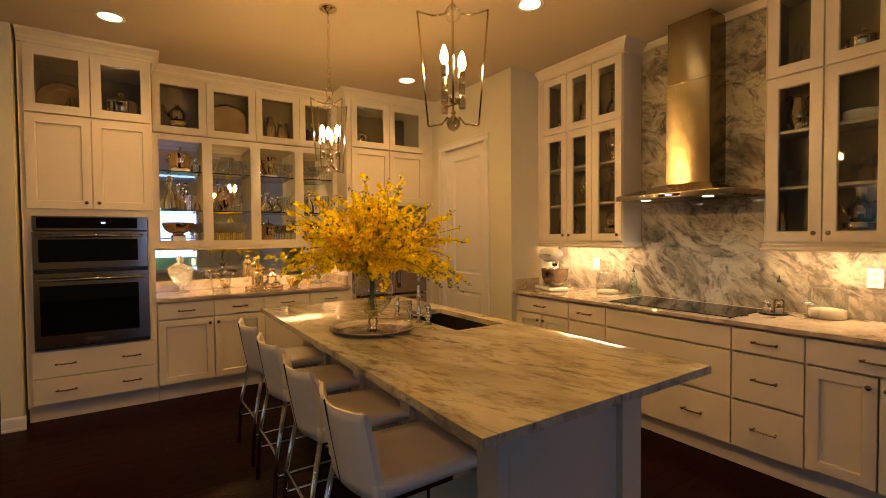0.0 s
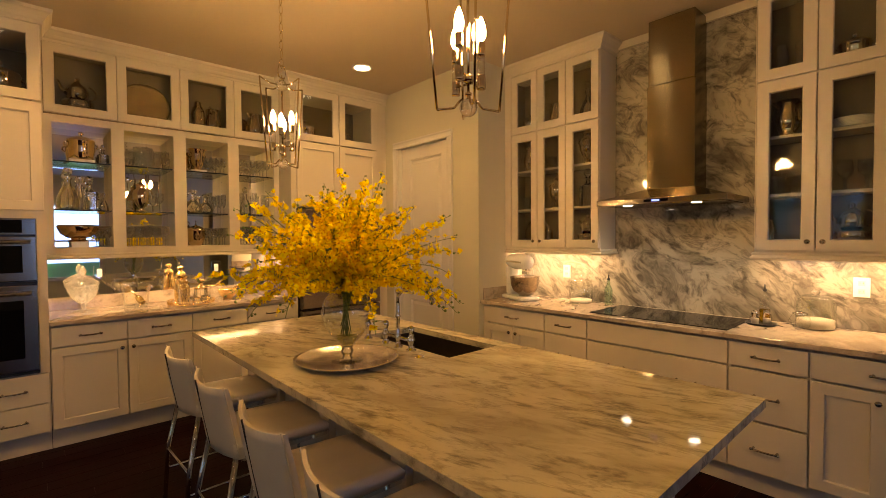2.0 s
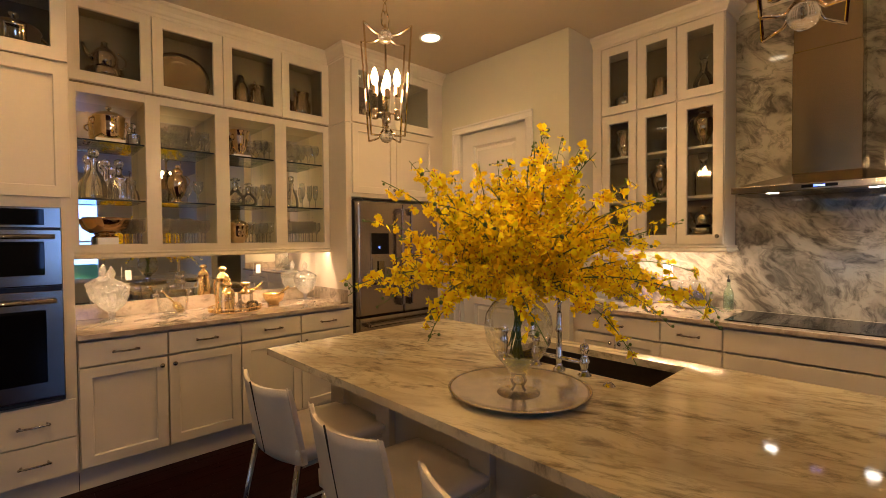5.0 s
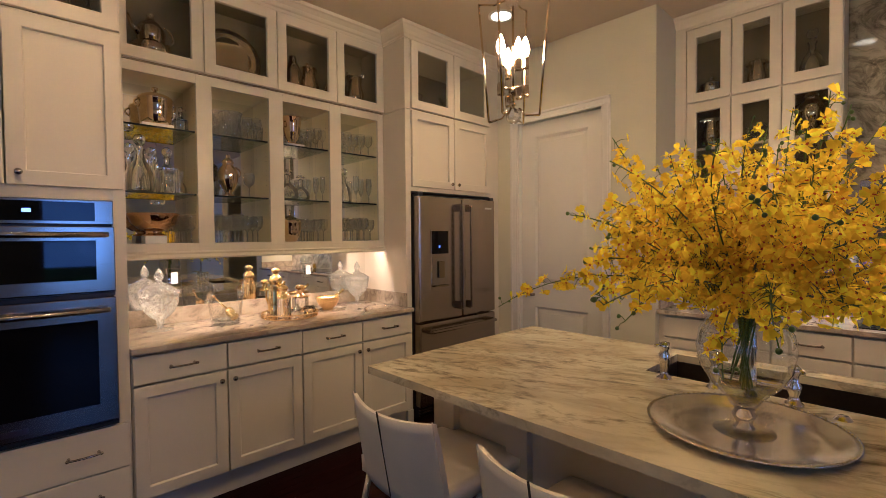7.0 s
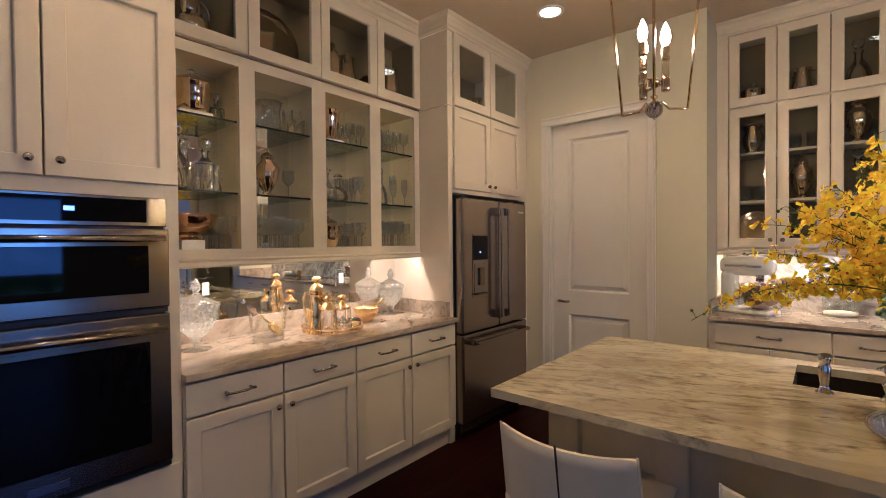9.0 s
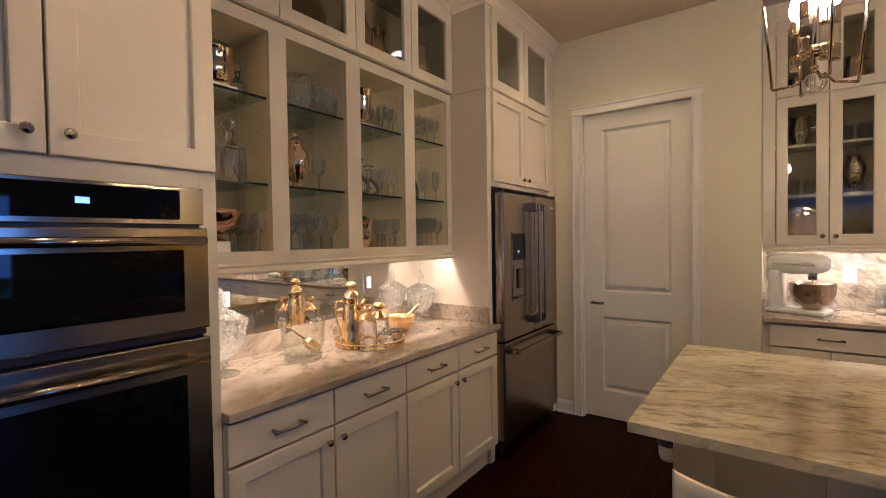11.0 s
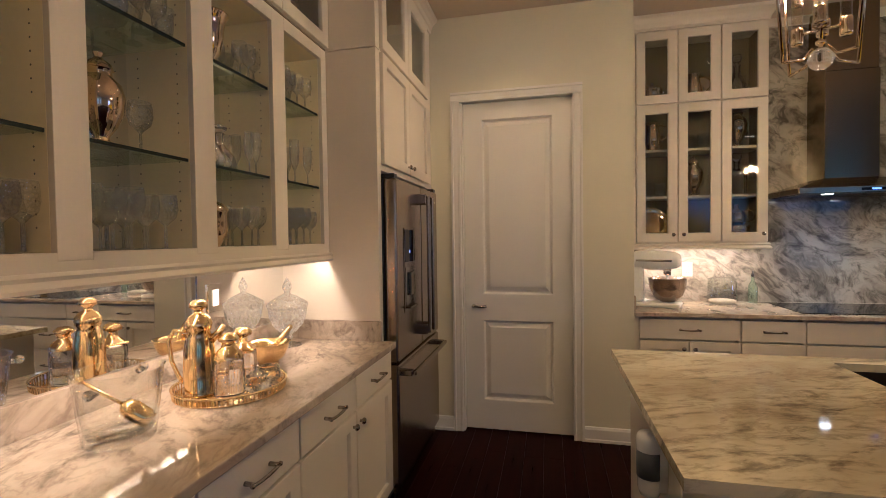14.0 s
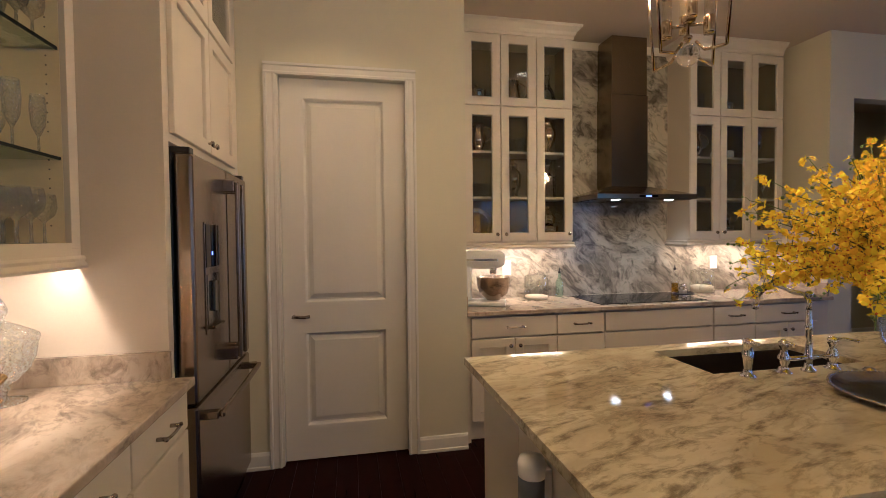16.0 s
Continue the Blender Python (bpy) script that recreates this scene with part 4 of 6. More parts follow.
tube(bm, [(0, 2.583, 0.225), (0, 2.583, 0.262), (0.02, 2.583, 0.285)] + arc((0.125, 2.583, 0.20), 0.105, 120, 10, 8) + [(0.232, 2.583, 0.205)], 0.0095, 10)
lathe(bm, [(0.009, 0), (0.014, 0.004), (0.014, 0.022), (0.009, 0.026)], 0.231, 2.583, 0.195, 12)
ball(bm, (0, 2.583, 0.287), 0.014, 10)
part("spout", bm, CHROME, fau)
spr = thing("side_sprayer", "chrome side sprayer beside the sink", "faucet", at(1.566, 2.855, 0.915))
bm = B()
lathe(bm, [(0, 0), (0.027, 0), (0.027, 0.006), (0.015, 0.014), (0.013, 0.03), (0.017, 0.06), (0.019, 0.09), (0.013, 0.105), (0.018, 0.115), (0.018, 0.135), (0, 0.14)], 0, 0, 0, 16)
tube(bm, [(-0.01, 0, 0.128), (-0.055, 0.012, 0.130)], 0.0065, 8)
part("spray_body", bm, CHROME, spr)
bm = B()
lathe(bm, [(0, 0.012), (0.012, 0.012), (0.018, 0.006), (0.022, 0.0)], 0, 0, 0, 16)
solid("air_switch", bm, CHROME, "small round chrome button on the island top", "switch", at(1.531, 2.356, 0.915))

# plug-in device on the island end
dev = thing("wall_charger", "white and grey plug-in device on the island end", "device", at(1.385, 3.7005, 0.61))
bm = B()
lathe(bm, [(0, 0), (0.03, 0.002), (0.036, 0.02), (0.037, 0.13), (0.04, 0.15), (0.041, 0.18), (0.034, 0.196), (0, 0.2)], 0, 0.05, 0, 18)
part("housing", bm, WHITEP, dev)
bm = B()
lathe(bm, [(0.0385, 0.06), (0.0390, 0.06), (0.0395, 0.145), (0.0385, 0.145)], 0, 0.05, 0, 18)
part("grip", bm, mat("grey_plastic", (0.10, 0.11, 0.12), 0.4), dev, "dark grey grip")
part("bracket", boxes((-0.03, 0.03, 0, 0.03, 0.02, 0.17), bev=0.004), WHITEP, dev)

# ---- stools ----
def stool(m):
    root = thing("bar_stool", "cream leather bar stool with slim chrome legs", "bar stool", m, "stools along the island")
    W = 0.21
    # seat: dished pad; local x forward, y across, origin on the floor under the back's centre
    n = 10
    bm = B()
    top, bot = [], []
    for i in range(n + 1):
        u = i / n
        x = 0.04 + 0.47 * u
        rt, rb = [], []
        for j in range(9):
            w = (j / 8 - 0.5) * 2
            e = max(abs(w), 0) ** 4
            z = 0.628 - 0.012 * math.cos(w * math.pi / 2) * math.sin(u * math.pi) - 0.008 * e - 0.014 * u ** 6 + 0.02 * (1 - u) ** 4
            rt.append(bm.verts.new((x, w * W, z)))
            rb.append(bm.verts.new((x, w * W * 0.98, 0.582)))
        top.append(rt)
        bot.append(rb)
    for i in range(n):
        for j in range(8):
            bm.faces.new((top[i][j], top[i][j + 1], top[i + 1][j + 1], top[i + 1][j])).smooth = True
            bm.faces.new((bot[i][j], bot[i + 1][j], bot[i + 1][j + 1], bot[i][j + 1]))
    for i in range(n):
        for j in (0, 8):
            bm.faces.new((top[i][j], top[i + 1][j], bot[i + 1][j], bot[i][j])).smooth = True
    for j in range(8):
        for i in (0, n):
            bm.faces.new((top[i][j], top[i][j + 1], bot[i][j + 1], bot[i][j])).smooth = True
    part("seat", bm, LEATHER, root)
    # back: a curved, leaning pad
    bm = B()
    fr, bk = [], []
    for i in range(9):
        u = i / 8
        z = 0.575 + 0.292 * u
        a, b = [], []
        for j in range(13):
            w = (j / 12 - 0.5) * 2
            x = 0.055 - 0.055 * u + 0.05 * w * w - 0.035
            zz = z + 0.010 * w * w * u
            t = 0.013 * (1 - 0.5 * u ** 5)
            a.append(bm.verts.new((x + t, w * W * (1 - 0.03 * u), zz)))
            b.append(bm.verts.new((x - t, w * W * (1 - 0.03 * u), zz)))
        fr.append(a)
        bk.append(b)
    for i in range(8):
        for j in range(12):
            bm.faces.new((fr[i][j], fr[i][j + 1], fr[i + 1][j + 1], fr[i + 1][j])).smooth = True
            bm.faces.new((bk[i][j], bk[i + 1][j], bk[i + 1][j + 1], bk[i][j + 1])).smooth = True
        for j in (0, 12):
            bm.faces.new((fr[i][j], fr[i + 1][j], bk[i + 1][j], bk[i][j]))
    for i in (0, 8):
        for j in range(12):
            bm.faces.new((fr[i][j], fr[i][j + 1], bk[i][j + 1], bk[i][j]))
    back = part("backrest", bm, LEATHER, root)
    bm = B()
    tube(bm, [(0.055 - 0.055 * i / 8 - 0.035 - 0.0135, 0, 0.58 + 0.3 * i / 8) for i in range(9)], 0.0032, 6)
    part("seam", bm, SEAM, back, "dark centre seam")
    for w0 in (-1, 1):
        bm = B()
        tube(bm, [(0.055 - 0.055 * i / 8 + 0.015 - 0.011, w0 * W * (1 - 0.03 * i / 8), 0.585 + 0.3 * i / 8) for i in range(9)], 0.003, 6)
        part("piping", bm, LEATHER, back)
    for w in (-1, 1):
        bm = B()
        tube(bm, [(0.06, w * (W - 0.03), 0.60), (0.0, w * (W - 0.01), 0.3), (-0.02, w * (W - 0.005), 0.0)], 0.0115, 10)
        part("leg", bm, CHROME, root)
        bm = B()
        tube(bm, [(0.49, w * (W - 0.02), 0.60), (0.50, w * (W - 0.015), 0.3), (0.505, w * (W - 0.012), 0.0)], 0.0115, 10)
        part("leg", bm, CHROME, root)
        bm = B()
        tube(bm, [(-0.004, w * (W - 0.008), 0.19), (0.502, w * (W - 0.014), 0.19)], 0.007, 8)
        part("stretcher", bm, CHROME, root)
    for x, z in ((0.0, 0.30), (0.502, 0.24)):
        bm = B()
        tube(bm, [(x, -W + 0.012, z), (x, W - 0.012, z)], 0.007, 8)
        part("footrest", bm, CHROME, root)
    part("apron", boxes((0.47, 0.505, -W + 0.02, W - 0.02, 0.555, 0.5815), (0.07, 0.47, -W + 0.02, -W + 0.04, 0.555, 0.5815), (0.07, 0.47, W - 0.04, W - 0.02, 0.555, 0.5815)), CHROME, root)
    return root


first = stool(at(0.733, 3.425, 0, 2))
for y, turn in ((2.862, 0), (2.285, -1), (1.745, 1)):
    copy_thing(first, at(0.733, y - 0.03, 0, turn))

# ---- pendants ----
def pendant(m):
    root = thing("pendant_lantern", "polished nickel open lantern pendant with candle bulbs", "pendant lamp", m, "pendants over the island")
    bm = B()
    lathe(bm, [(0, 0.0), (0.062, 0.0), (0.062, -0.012), (0.05, -0.02), (0.012, -0.028), (0.008, -0.045), (0, -0.046)], 0, 0, 3.05, 22)
    part("canopy", bm, NICKEL, root)
    bm = B()
    z, k = 3.006, 0
    while z > 2.53:
        u = Vector((1, 0, 0) if k % 2 else (0, 1, 0))
        h = 0.030
        pts = [Vector((0, 0, z - h)) + u * a + Vector((0, 0, b)) for a, b in ((0, h), (0.011, 0.012), (0.011, -0.012), (0, -h), (-0.011, -0.012), (-0.011, 0.012), (0, h))]
        tube(bm, pts, 0.0023, 6, cap=False)
        z -= 0.052
        k += 1
    tube(bm, [(0, 0, z + 0.002), (0, 0, 2.494)], 0.003, 6)
    part("chain", bm, NICKEL, root)
    bm = B()
    tube(bm, [(-0.02, 0, 2.425), (-0.026, 0, 2.46), (-0.016, 0, 2.495), (0.016, 0, 2.495), (0.026, 0, 2.46), (0.02, 0, 2.425), (-0.02, 0, 2.425)], 0.0035, 6)
    lathe(bm, [(0.012, 0), (0.016, 0.006), (0.005, 0.014), (0.004, 0.03)], 0, 0, 2.407, 12)
    part("bracket", bm, NICKEL, root)
    bm = B()
    ball(bm, (0, 0, 2.377), 0.034)
    part("crystal_ball", bm, CRYSTAL, root, "clear crystal ball")
    bm = B()
    ball(bm, (0, 0, 1.918), 0.031)
    part("crystal_ball", bm, CRYSTAL, root, "clear crystal ball")
    T, L = 0.150, 0.107
    for k in range(4):
        a = radians(90 * k + 3)
        c, s = math.cos(a), math.sin(a)
        bm = B()
        tube(bm, [(0.034 * c, 0.034 * s, 2.378), (0.08 * c, 0.08 * s, 2.372), (T * c, T * s, 2.392)], 0.0042, 6)
        tube(bm, [(T * c, T * s, 2.392), (L * c, L * s, 1.908)], 0.0045, 6)
        tube(bm, [(L * c, L * s, 1.908), (0.05 * c, 0.05 * s, 1.915), (0.024 * c, 0.024 * s, 1.945)], 0.0042, 6)
        part("frame_arm", bm, NICKEL, root)
    bm = B()
    tube(bm, [(0, 0, 1.945), (0, 0, 2.345)], 0.005, 8)
    lathe(bm, [(0.005, 0), (0.02, 0.005), (0.02, 0.02), (0.008, 0.03)], 0, 0, 2.0, 14)
    lathe(bm, [(0.005, 0), (0.012, 0.005), (0.012, 0.012), (0.005, 0.016)], 0, 0, 1.955, 12)
    part("stem", bm, NICKEL, root)
    for k in range(4):
        a = radians(90 * k + 48)
        c, s = 0.052 * math.cos(a), 0.052 * math.sin(a)
        zc = 1.985 + (0.028 if k % 2 else 0.0)
        bm = B()
        tube(bm, [(0.1 * c, 0.1 * s, zc + 0.012), (c, s, zc + 0.012)], 0.0042, 6)
        lathe(bm, [(0, -0.018), (0.0135, -0.017), (0.0145, -0.012), (0.0145, 0.026), (0.0135, 0.03), (0, 0.03)], c, s, zc, 14)
        cn = part("candle_arm", bm, NICKEL, root)
        part("candle_tube", lathe(B(), [(0.0125, 0.0302), (0.0125, 0.092)], c, s, zc, 14), TUBEG, cn, "clear glass candle tube")
        part("candle_socket", lathe(B(), [(0, 0.0922), (0.0138, 0.0925), (0.0142, 0.097), (0.0142, 0.132), (0.0125, 0.138), (0.008, 0.142), (0, 0.142)], c, s, zc, 14), NICKEL, cn)
        bm = B()
        lathe(bm, [(0.007, 0), (0.0145, 0.014), (0.0165, 0.03), (0.012, 0.055), (0.004, 0.075), (0, 0.08)], c, s, zc + 0.142, 12)
        part("bulb", bm, BULB, cn, "glowing candle bulb")
    return root


p1 = pendant(at(1.294, 3.33, 0, 12))
copy_thing(p1, at(1.287, 1.785, 0, 52))

# recessed ceiling lights
def downlight(m):
    root = thing("recessed_light", "round white recessed ceiling light, lit", "ceiling light", m, "recessed ceiling lights")
    bm = B()
    lathe(bm, [(0.072, 0.0), (0.095, 0.0), (0.094, -0.005), (0.076, -0.008), (0.070, -0.002)], 0, 0, 3.0495, 28)
    part("ring", bm, TRIM, root)
    bm = B()
    lathe(bm, [(0, 0), (0.0705, 0)], 0, 0, 3.0455, 28)
    part("lens", bm, CANG, root)
    return root


dl0 = downlight(at(*CANS_AND_FILLS[0]))
# fittings from the fourth on belong to the unseen added fill lights
for c in CANS_AND_FILLS[1:]:
    copy_thing(dl0, at(*c))

# ---- flowers on the island ----
VX, VY = 1.245, 2.533
tray = thing("round_tray", "large round engraved silver tray on the island", "tray", at(VX, VY, 0.9155))
bm = B()
lathe(bm, [(0, 0.004), (0.15, 0.004), (0.19, 0.008), (0.222, 0.022), (0.232, 0.024), (0.235, 0.020), (0.222, 0.015), (0.19, 0.001), (0.15, 0), (0, 0)], n=48)
part("dish", bm, PEWTER, tray)
bm = B()
for k in range(90):
    a = 2 * math.pi * k / 90
    ball(bm, (0.233 * math.cos(a), 0.233 * math.sin(a), 0.023), 0.0045, 5)
part("beaded_rim", bm, PEWTER, tray)
vase = thing("glass_vase", "clear footed glass vase with water", "vase", at(VX, VY, 0.9202))
bm = B()
lathe(bm, [(0, 0.006), (0.03, 0.008), (0.07, 0.002), (0.072, 0.0)], n=28)
lathe(bm, [(0.026, 0.008), (0.018, 0.02), (0.026, 0.034), (0.030, 0.045), (0.022, 0.056), (0.032, 0.07)], n=20)
part("foot", bm, CRYSTAL, vase)
bm = B()
lathe(bm, [(0, 0.06), (0.03, 0.066), (0.045, 0.09), (0.080, 0.125), (0.106, 0.17), (0.115, 0.22), (0.108, 0.265), (0.086, 0.30), (0.062, 0.325), (0.058, 0.335), (0.066, 0.35)], n=32)
part("bowl", bm, VASEG, vase)
bm = B()
lathe(bm, [(0, 0.07), (0.026, 0.075), (0.042, 0.095), (0.052, 0.11), (0, 0.11)], n=24)
part("water", bm, thin_glass("water", (0.80, 0.84, 0.74), 1.33), vase)

rnd = random.Random(11)
flowers = thing("orchid_bouquet", "big loose bouquet of yellow oncidium orchid sprays", "flowers", at(VX, VY, 0.9202))


def petal_mats():
    y = mat("yellow_petal", (1.0, 0.76, 0.008), 0.5, var=0.12, scale=14, spec=0.15)
    nt = y.node_tree
    p = nt.nodes["Principled BSDF"]
    geo, hs = nt.nodes.new("ShaderNodeNewGeometry"), nt.nodes.new("ShaderNodeHueSaturation")
    mr, mv = nt.nodes.new("ShaderNodeMapRange"), nt.nodes.new("ShaderNodeMapRange")
    mr.inputs[3].default_value, mr.inputs[4].default_value = 0.484, 0.512
    mv.inputs[3].default_value, mv.inputs[4].default_value = 0.9, 1.2
    nt.links.new(geo.outputs["Random Per Island"], mr.inputs[0])
    nt.links.new(geo.outputs["Random Per Island"], mv.inputs[0])
    nt.links.new(mr.outputs[0], hs.inputs["Hue"])
    nt.links.new(mv.outputs[0], hs.inputs["Value"])
    src = p.inputs["Base Color"].links[0].from_socket
    nt.links.new(src, hs.inputs["Color"])
    nt.links.new(hs.outputs[0], p.inputs["Base Color"])
    tl, ad = nt.nodes.new("ShaderNodeBsdfTranslucent"), nt.nodes.new("ShaderNodeMixShader")
    ad.inputs[0].default_value = 0.48
    nt.links.new(hs.outputs[0], tl.inputs[0])
    nt.links.new(p.outputs[0], ad.inputs[1])
    nt.links.new(tl.outputs[0], ad.inputs[2])
    nt.links.new(ad.outputs[0], nt.nodes["Material Output"].inputs[0])
    return y, mat("flower_throat", (0.50, 0.11, 0.01), 0.6, var=0.3, scale=30)


PETAL, THROAT = petal_mats()
verts, faces, mids = [], [], []
sf = B()


def bloom(c, axis, s):
    """One small orchid: a broad two-lobed lip, five narrow petals and a brown-red throat."""
    q = axis.to_track_quat("Z", "Y") @ Euler((0, 0, rnd.uniform(0, 6.28))).to_quaternion()

    def quad(ps, k):
        i = len(verts)
        verts.extend((c + q @ (Vector(p) * s))[:] for p in ps)
        faces.append(tuple(range(i, i + len(ps))))
        mids.append(k)
    lift = rnd.uniform(0.1, 0.4)
    quad([(0, 0, 0), (0.35, -0.45, -0.1), (0.95, -0.75, lift - 0.3), (1.25, -0.28, lift), (1.1, 0, lift - 0.12)], 0)
    quad([(0, 0, 0), (1.1, 0, lift - 0.12), (1.25, 0.28, lift), (0.95, 0.75, lift - 0.3), (0.35, 0.45, -0.1)], 0)
    for k in range(4):
        a = radians(72 + 72 * k)
        ca, sa, l = math.cos(a), math.sin(a), rnd.uniform(0.65, 0.95)
        quad([(0, 0, -0.02), (0.45 * l * ca - 0.2 * sa, 0.45 * l * sa + 0.2 * ca, 0.12), (l * ca, l * sa, rnd.uniform(-0.1, 0.35)), (0.45 * l * ca + 0.2 * sa, 0.45 * l * sa - 0.2 * ca, 0.12)], 0)
    quad([(-0.10, -0.11, 0.10), (0.20, -0.12, 0.05), (0.22, 0.12, 0.05), (-0.10, 0.11, 0.12)], 1)


for k in range(74):
    a = k * 2.39996 + rnd.uniform(-0.2, 0.2)
    f = (k % 64 + 0.5) / 64
    tilt = radians(6 + 74 * f ** 0.75 + rnd.uniform(-6, 6))
    length = rnd.uniform(0.48, 0.70) * (0.86 + 0.24 * f)
    long = k >= 64
    if long:
        a, tilt, length = k * 2.39996 * 1.7, radians(rnd.uniform(40, 66)), rnd.uniform(0.60, 0.75)
    droop = rnd.uniform(0.22, 0.36) if long else min(0.46, 0.10 + 0.52 * f ** 1.6 * rnd.uniform(0.5, 1.25))
    out = Vector((math.cos(a), math.sin(a), 0))
    tw, br = a + rnd.uniform(-1.2, 1.2), rnd.uniform(0.0, 0.034)
    base = Vector((-br * math.cos(tw), -br * math.sin(tw), 0.09 + rnd.uniform(0, 0.14) + (0.2 if k % 3 else 0)))
    neck = Vector(((0.012 + 0.7 * br) * math.cos(a), (0.012 + 0.7 * br) * math.sin(a), 0.335))
    pts = [base, base.lerp(neck, 0.5), neck]
    steps = 12
    for i in range(1, steps + 1):
        u = i / steps
        r = 0.03 + length * math.sin(tilt) * u * (1 - 0.12 * u)
        z = 0.335 + length * math.cos(tilt) * u - droop * u * u * 0.75 + 0.09 * math.sin(tilt) * u
        side = Vector((-out.y, out.x, 0)) * (0.05 * math.sin(3 * u + k) * u)
        pts.append(out * r + side + Vector((0, 0, z)))
    part("stem", tube(B(), pts, 0.0026, 5, 0.0012), STEM, flowers)
    for i in range(4, len(pts)):
        u = (i - 3) / steps
        for b in range((3 if u < 0.7 else 2) if long else 9 if u < 0.6 else 6 if u < 0.8 else 3):
            p0 = pts[i].lerp(pts[i - 1], rnd.random())
            d = Vector((rnd.gauss(0, 1), rnd.gauss(0, 1), rnd.gauss(0, 0.9))).normalized()
            d = (d + out * 0.4).normalized()
            reach = rnd.uniform(0.012, 0.06) * (1.15 - 0.7 * u)
            e = p0 + d * reach
            tube(sf, [p0, p0.lerp(e, 0.5) + Vector((0, 0, 0.004)), e], 0.0011, 3, 0.0008, cap=False)
            if u > 0.86 and rnd.random() < 0.7:
                ball(sf, e, rnd.uniform(0.0035, 0.006), 5)
            elif rnd.random() < 0.92:
                bloom(e, (d + Vector((0, 0, rnd.uniform(-0.2, 0.5)))).normalized(), rnd.uniform(0.0135, 0.0215))
tagged(part("foliage", sf, STEM, flowers, "thin shoots and buds"), kind="stuff")
me = bpy.data.meshes.new("blossoms")
me.from_pydata(verts, [], faces)
me.materials.append(PETAL)
me.materials.append(THROAT)
me.polygons.foreach_set("material_index", mids)
me.update()
ob = new("blossoms", me)
ob.parent = flowers
tagged(ob, "many small yellow orchid flowers", kind="stuff")

# ---- tableware: each kind is built once and then copied ----
MADE = {}


def place(key, x, y, z, turn=0.0, scale=1.0):
    m = at(x, y, z, turn) @ Matrix.Diagonal((scale, scale, scale, 1))
    if key in MADE:
        ob = copy_thing(MADE[key], at(x, y, z, turn))
        ob.scale = (scale,) * 3
        return ob
    MADE[key] = KINDS[key](m)
    return MADE[key]


def goblet(m):
    bm = B()
    lathe(bm, [(0, 0.002), (0.008, 0.003), (0.030, 0.001), (0.031, 0.0)], n=16)
    lathe(bm, [(0.005, 0.003), (0.0035, 0.02), (0.0045, 0.04), (0.0035, 0.065), (0.012, 0.075), (0.028, 0.09), (0.034, 0.115), (0.033, 0.14), (0.030, 0.158)], n=16)
    return solid("wine_glass", bm, FACET, "clear stemmed crystal wine glass on a shelf", "glass", m, "wine glasses")


def flute(m):
    bm = B()
    lathe(bm, [(0, 0.002), (0.027, 0.001), (0.028, 0.0)], n=14)
    lathe(bm, [(0.004, 0.003), (0.0032, 0.06), (0.010, 0.075), (0.020, 0.1), (0.024, 0.15), (0.021, 0.205)], n=14)
    return solid("champagne_flute", bm, FACET, "tall clear champagne flute on a shelf", "glass", m, "champagne flutes")


def tumbler(m):
    bm = B()
    lathe(bm, [(0, 0.004), (0.028, 0.004), (0.030, 0.0), (0.034, 0.05), (0.037, 0.105)], n=18, flute=0.025, lobes=9)
    return solid("tumbler", bm, FACET, "short cut glass tumbler on a shelf", "glass", m, "tumblers")


def decanter(m):
    root = thing("decanter", "cut crystal decanter with a round stopper", "decanter", m, "decanters")
    bm = B()
    lathe(bm, [(0, 0.003), (0.045, 0.002), (0.052, 0.01), (0.052, 0.03), (0.047, 0.08), (0.034, 0.12), (0.018, 0.145), (0.014, 0.175), (0.020, 0.19)], n=20, flute=0.05, lobes=10)
    part("bottle", bm, CRYSTAL, root)
    bm = B()
    lathe(bm, [(0.011, 0.185), (0.014, 0.195), (0.008, 0.2), (0.018, 0.212), (0.024, 0.23), (0.019, 0.248), (0, 0.256)], n=14, flute=0.05, lobes=7)
    part("stopper", bm, CRYSTAL, root)
    return root


def square_decanter(m):
    root = thing("decanter", "square cut glass whisky decanter with stopper", "decanter", m, "decanters")
    bm = boxes((-0.042, 0.042, -0.042, 0.042, 0, 0.125), bev=0.009)
    lathe(bm, [(0.03, 0.125), (0.018, 0.14), (0.013, 0.15), (0.014, 0.17), (0.02, 0.175)], n=16)
    part("bottle", bm, CRYSTAL, root)
    part("stopper", lathe(B(), [(0.010, 0.172), (0.012, 0.18), (0.022, 0.195), (0.024, 0.21), (0.013, 0.226), (0, 0.23)], n=12, flute=0.06, lobes=6), CRYSTAL, root)
    return root


def loop_handle(bm, x, z, r, thick=0.005, flat=1.0):
    tube(bm, [(x, 0, z + r)] + [(x + r * 1.1 * math.cos(radians(a)), 0, z + r * flat * math.sin(radians(a))) for a in (70, 40, 10, -20, -50, -75)] + [(x, 0, z - r)], thick, 8)


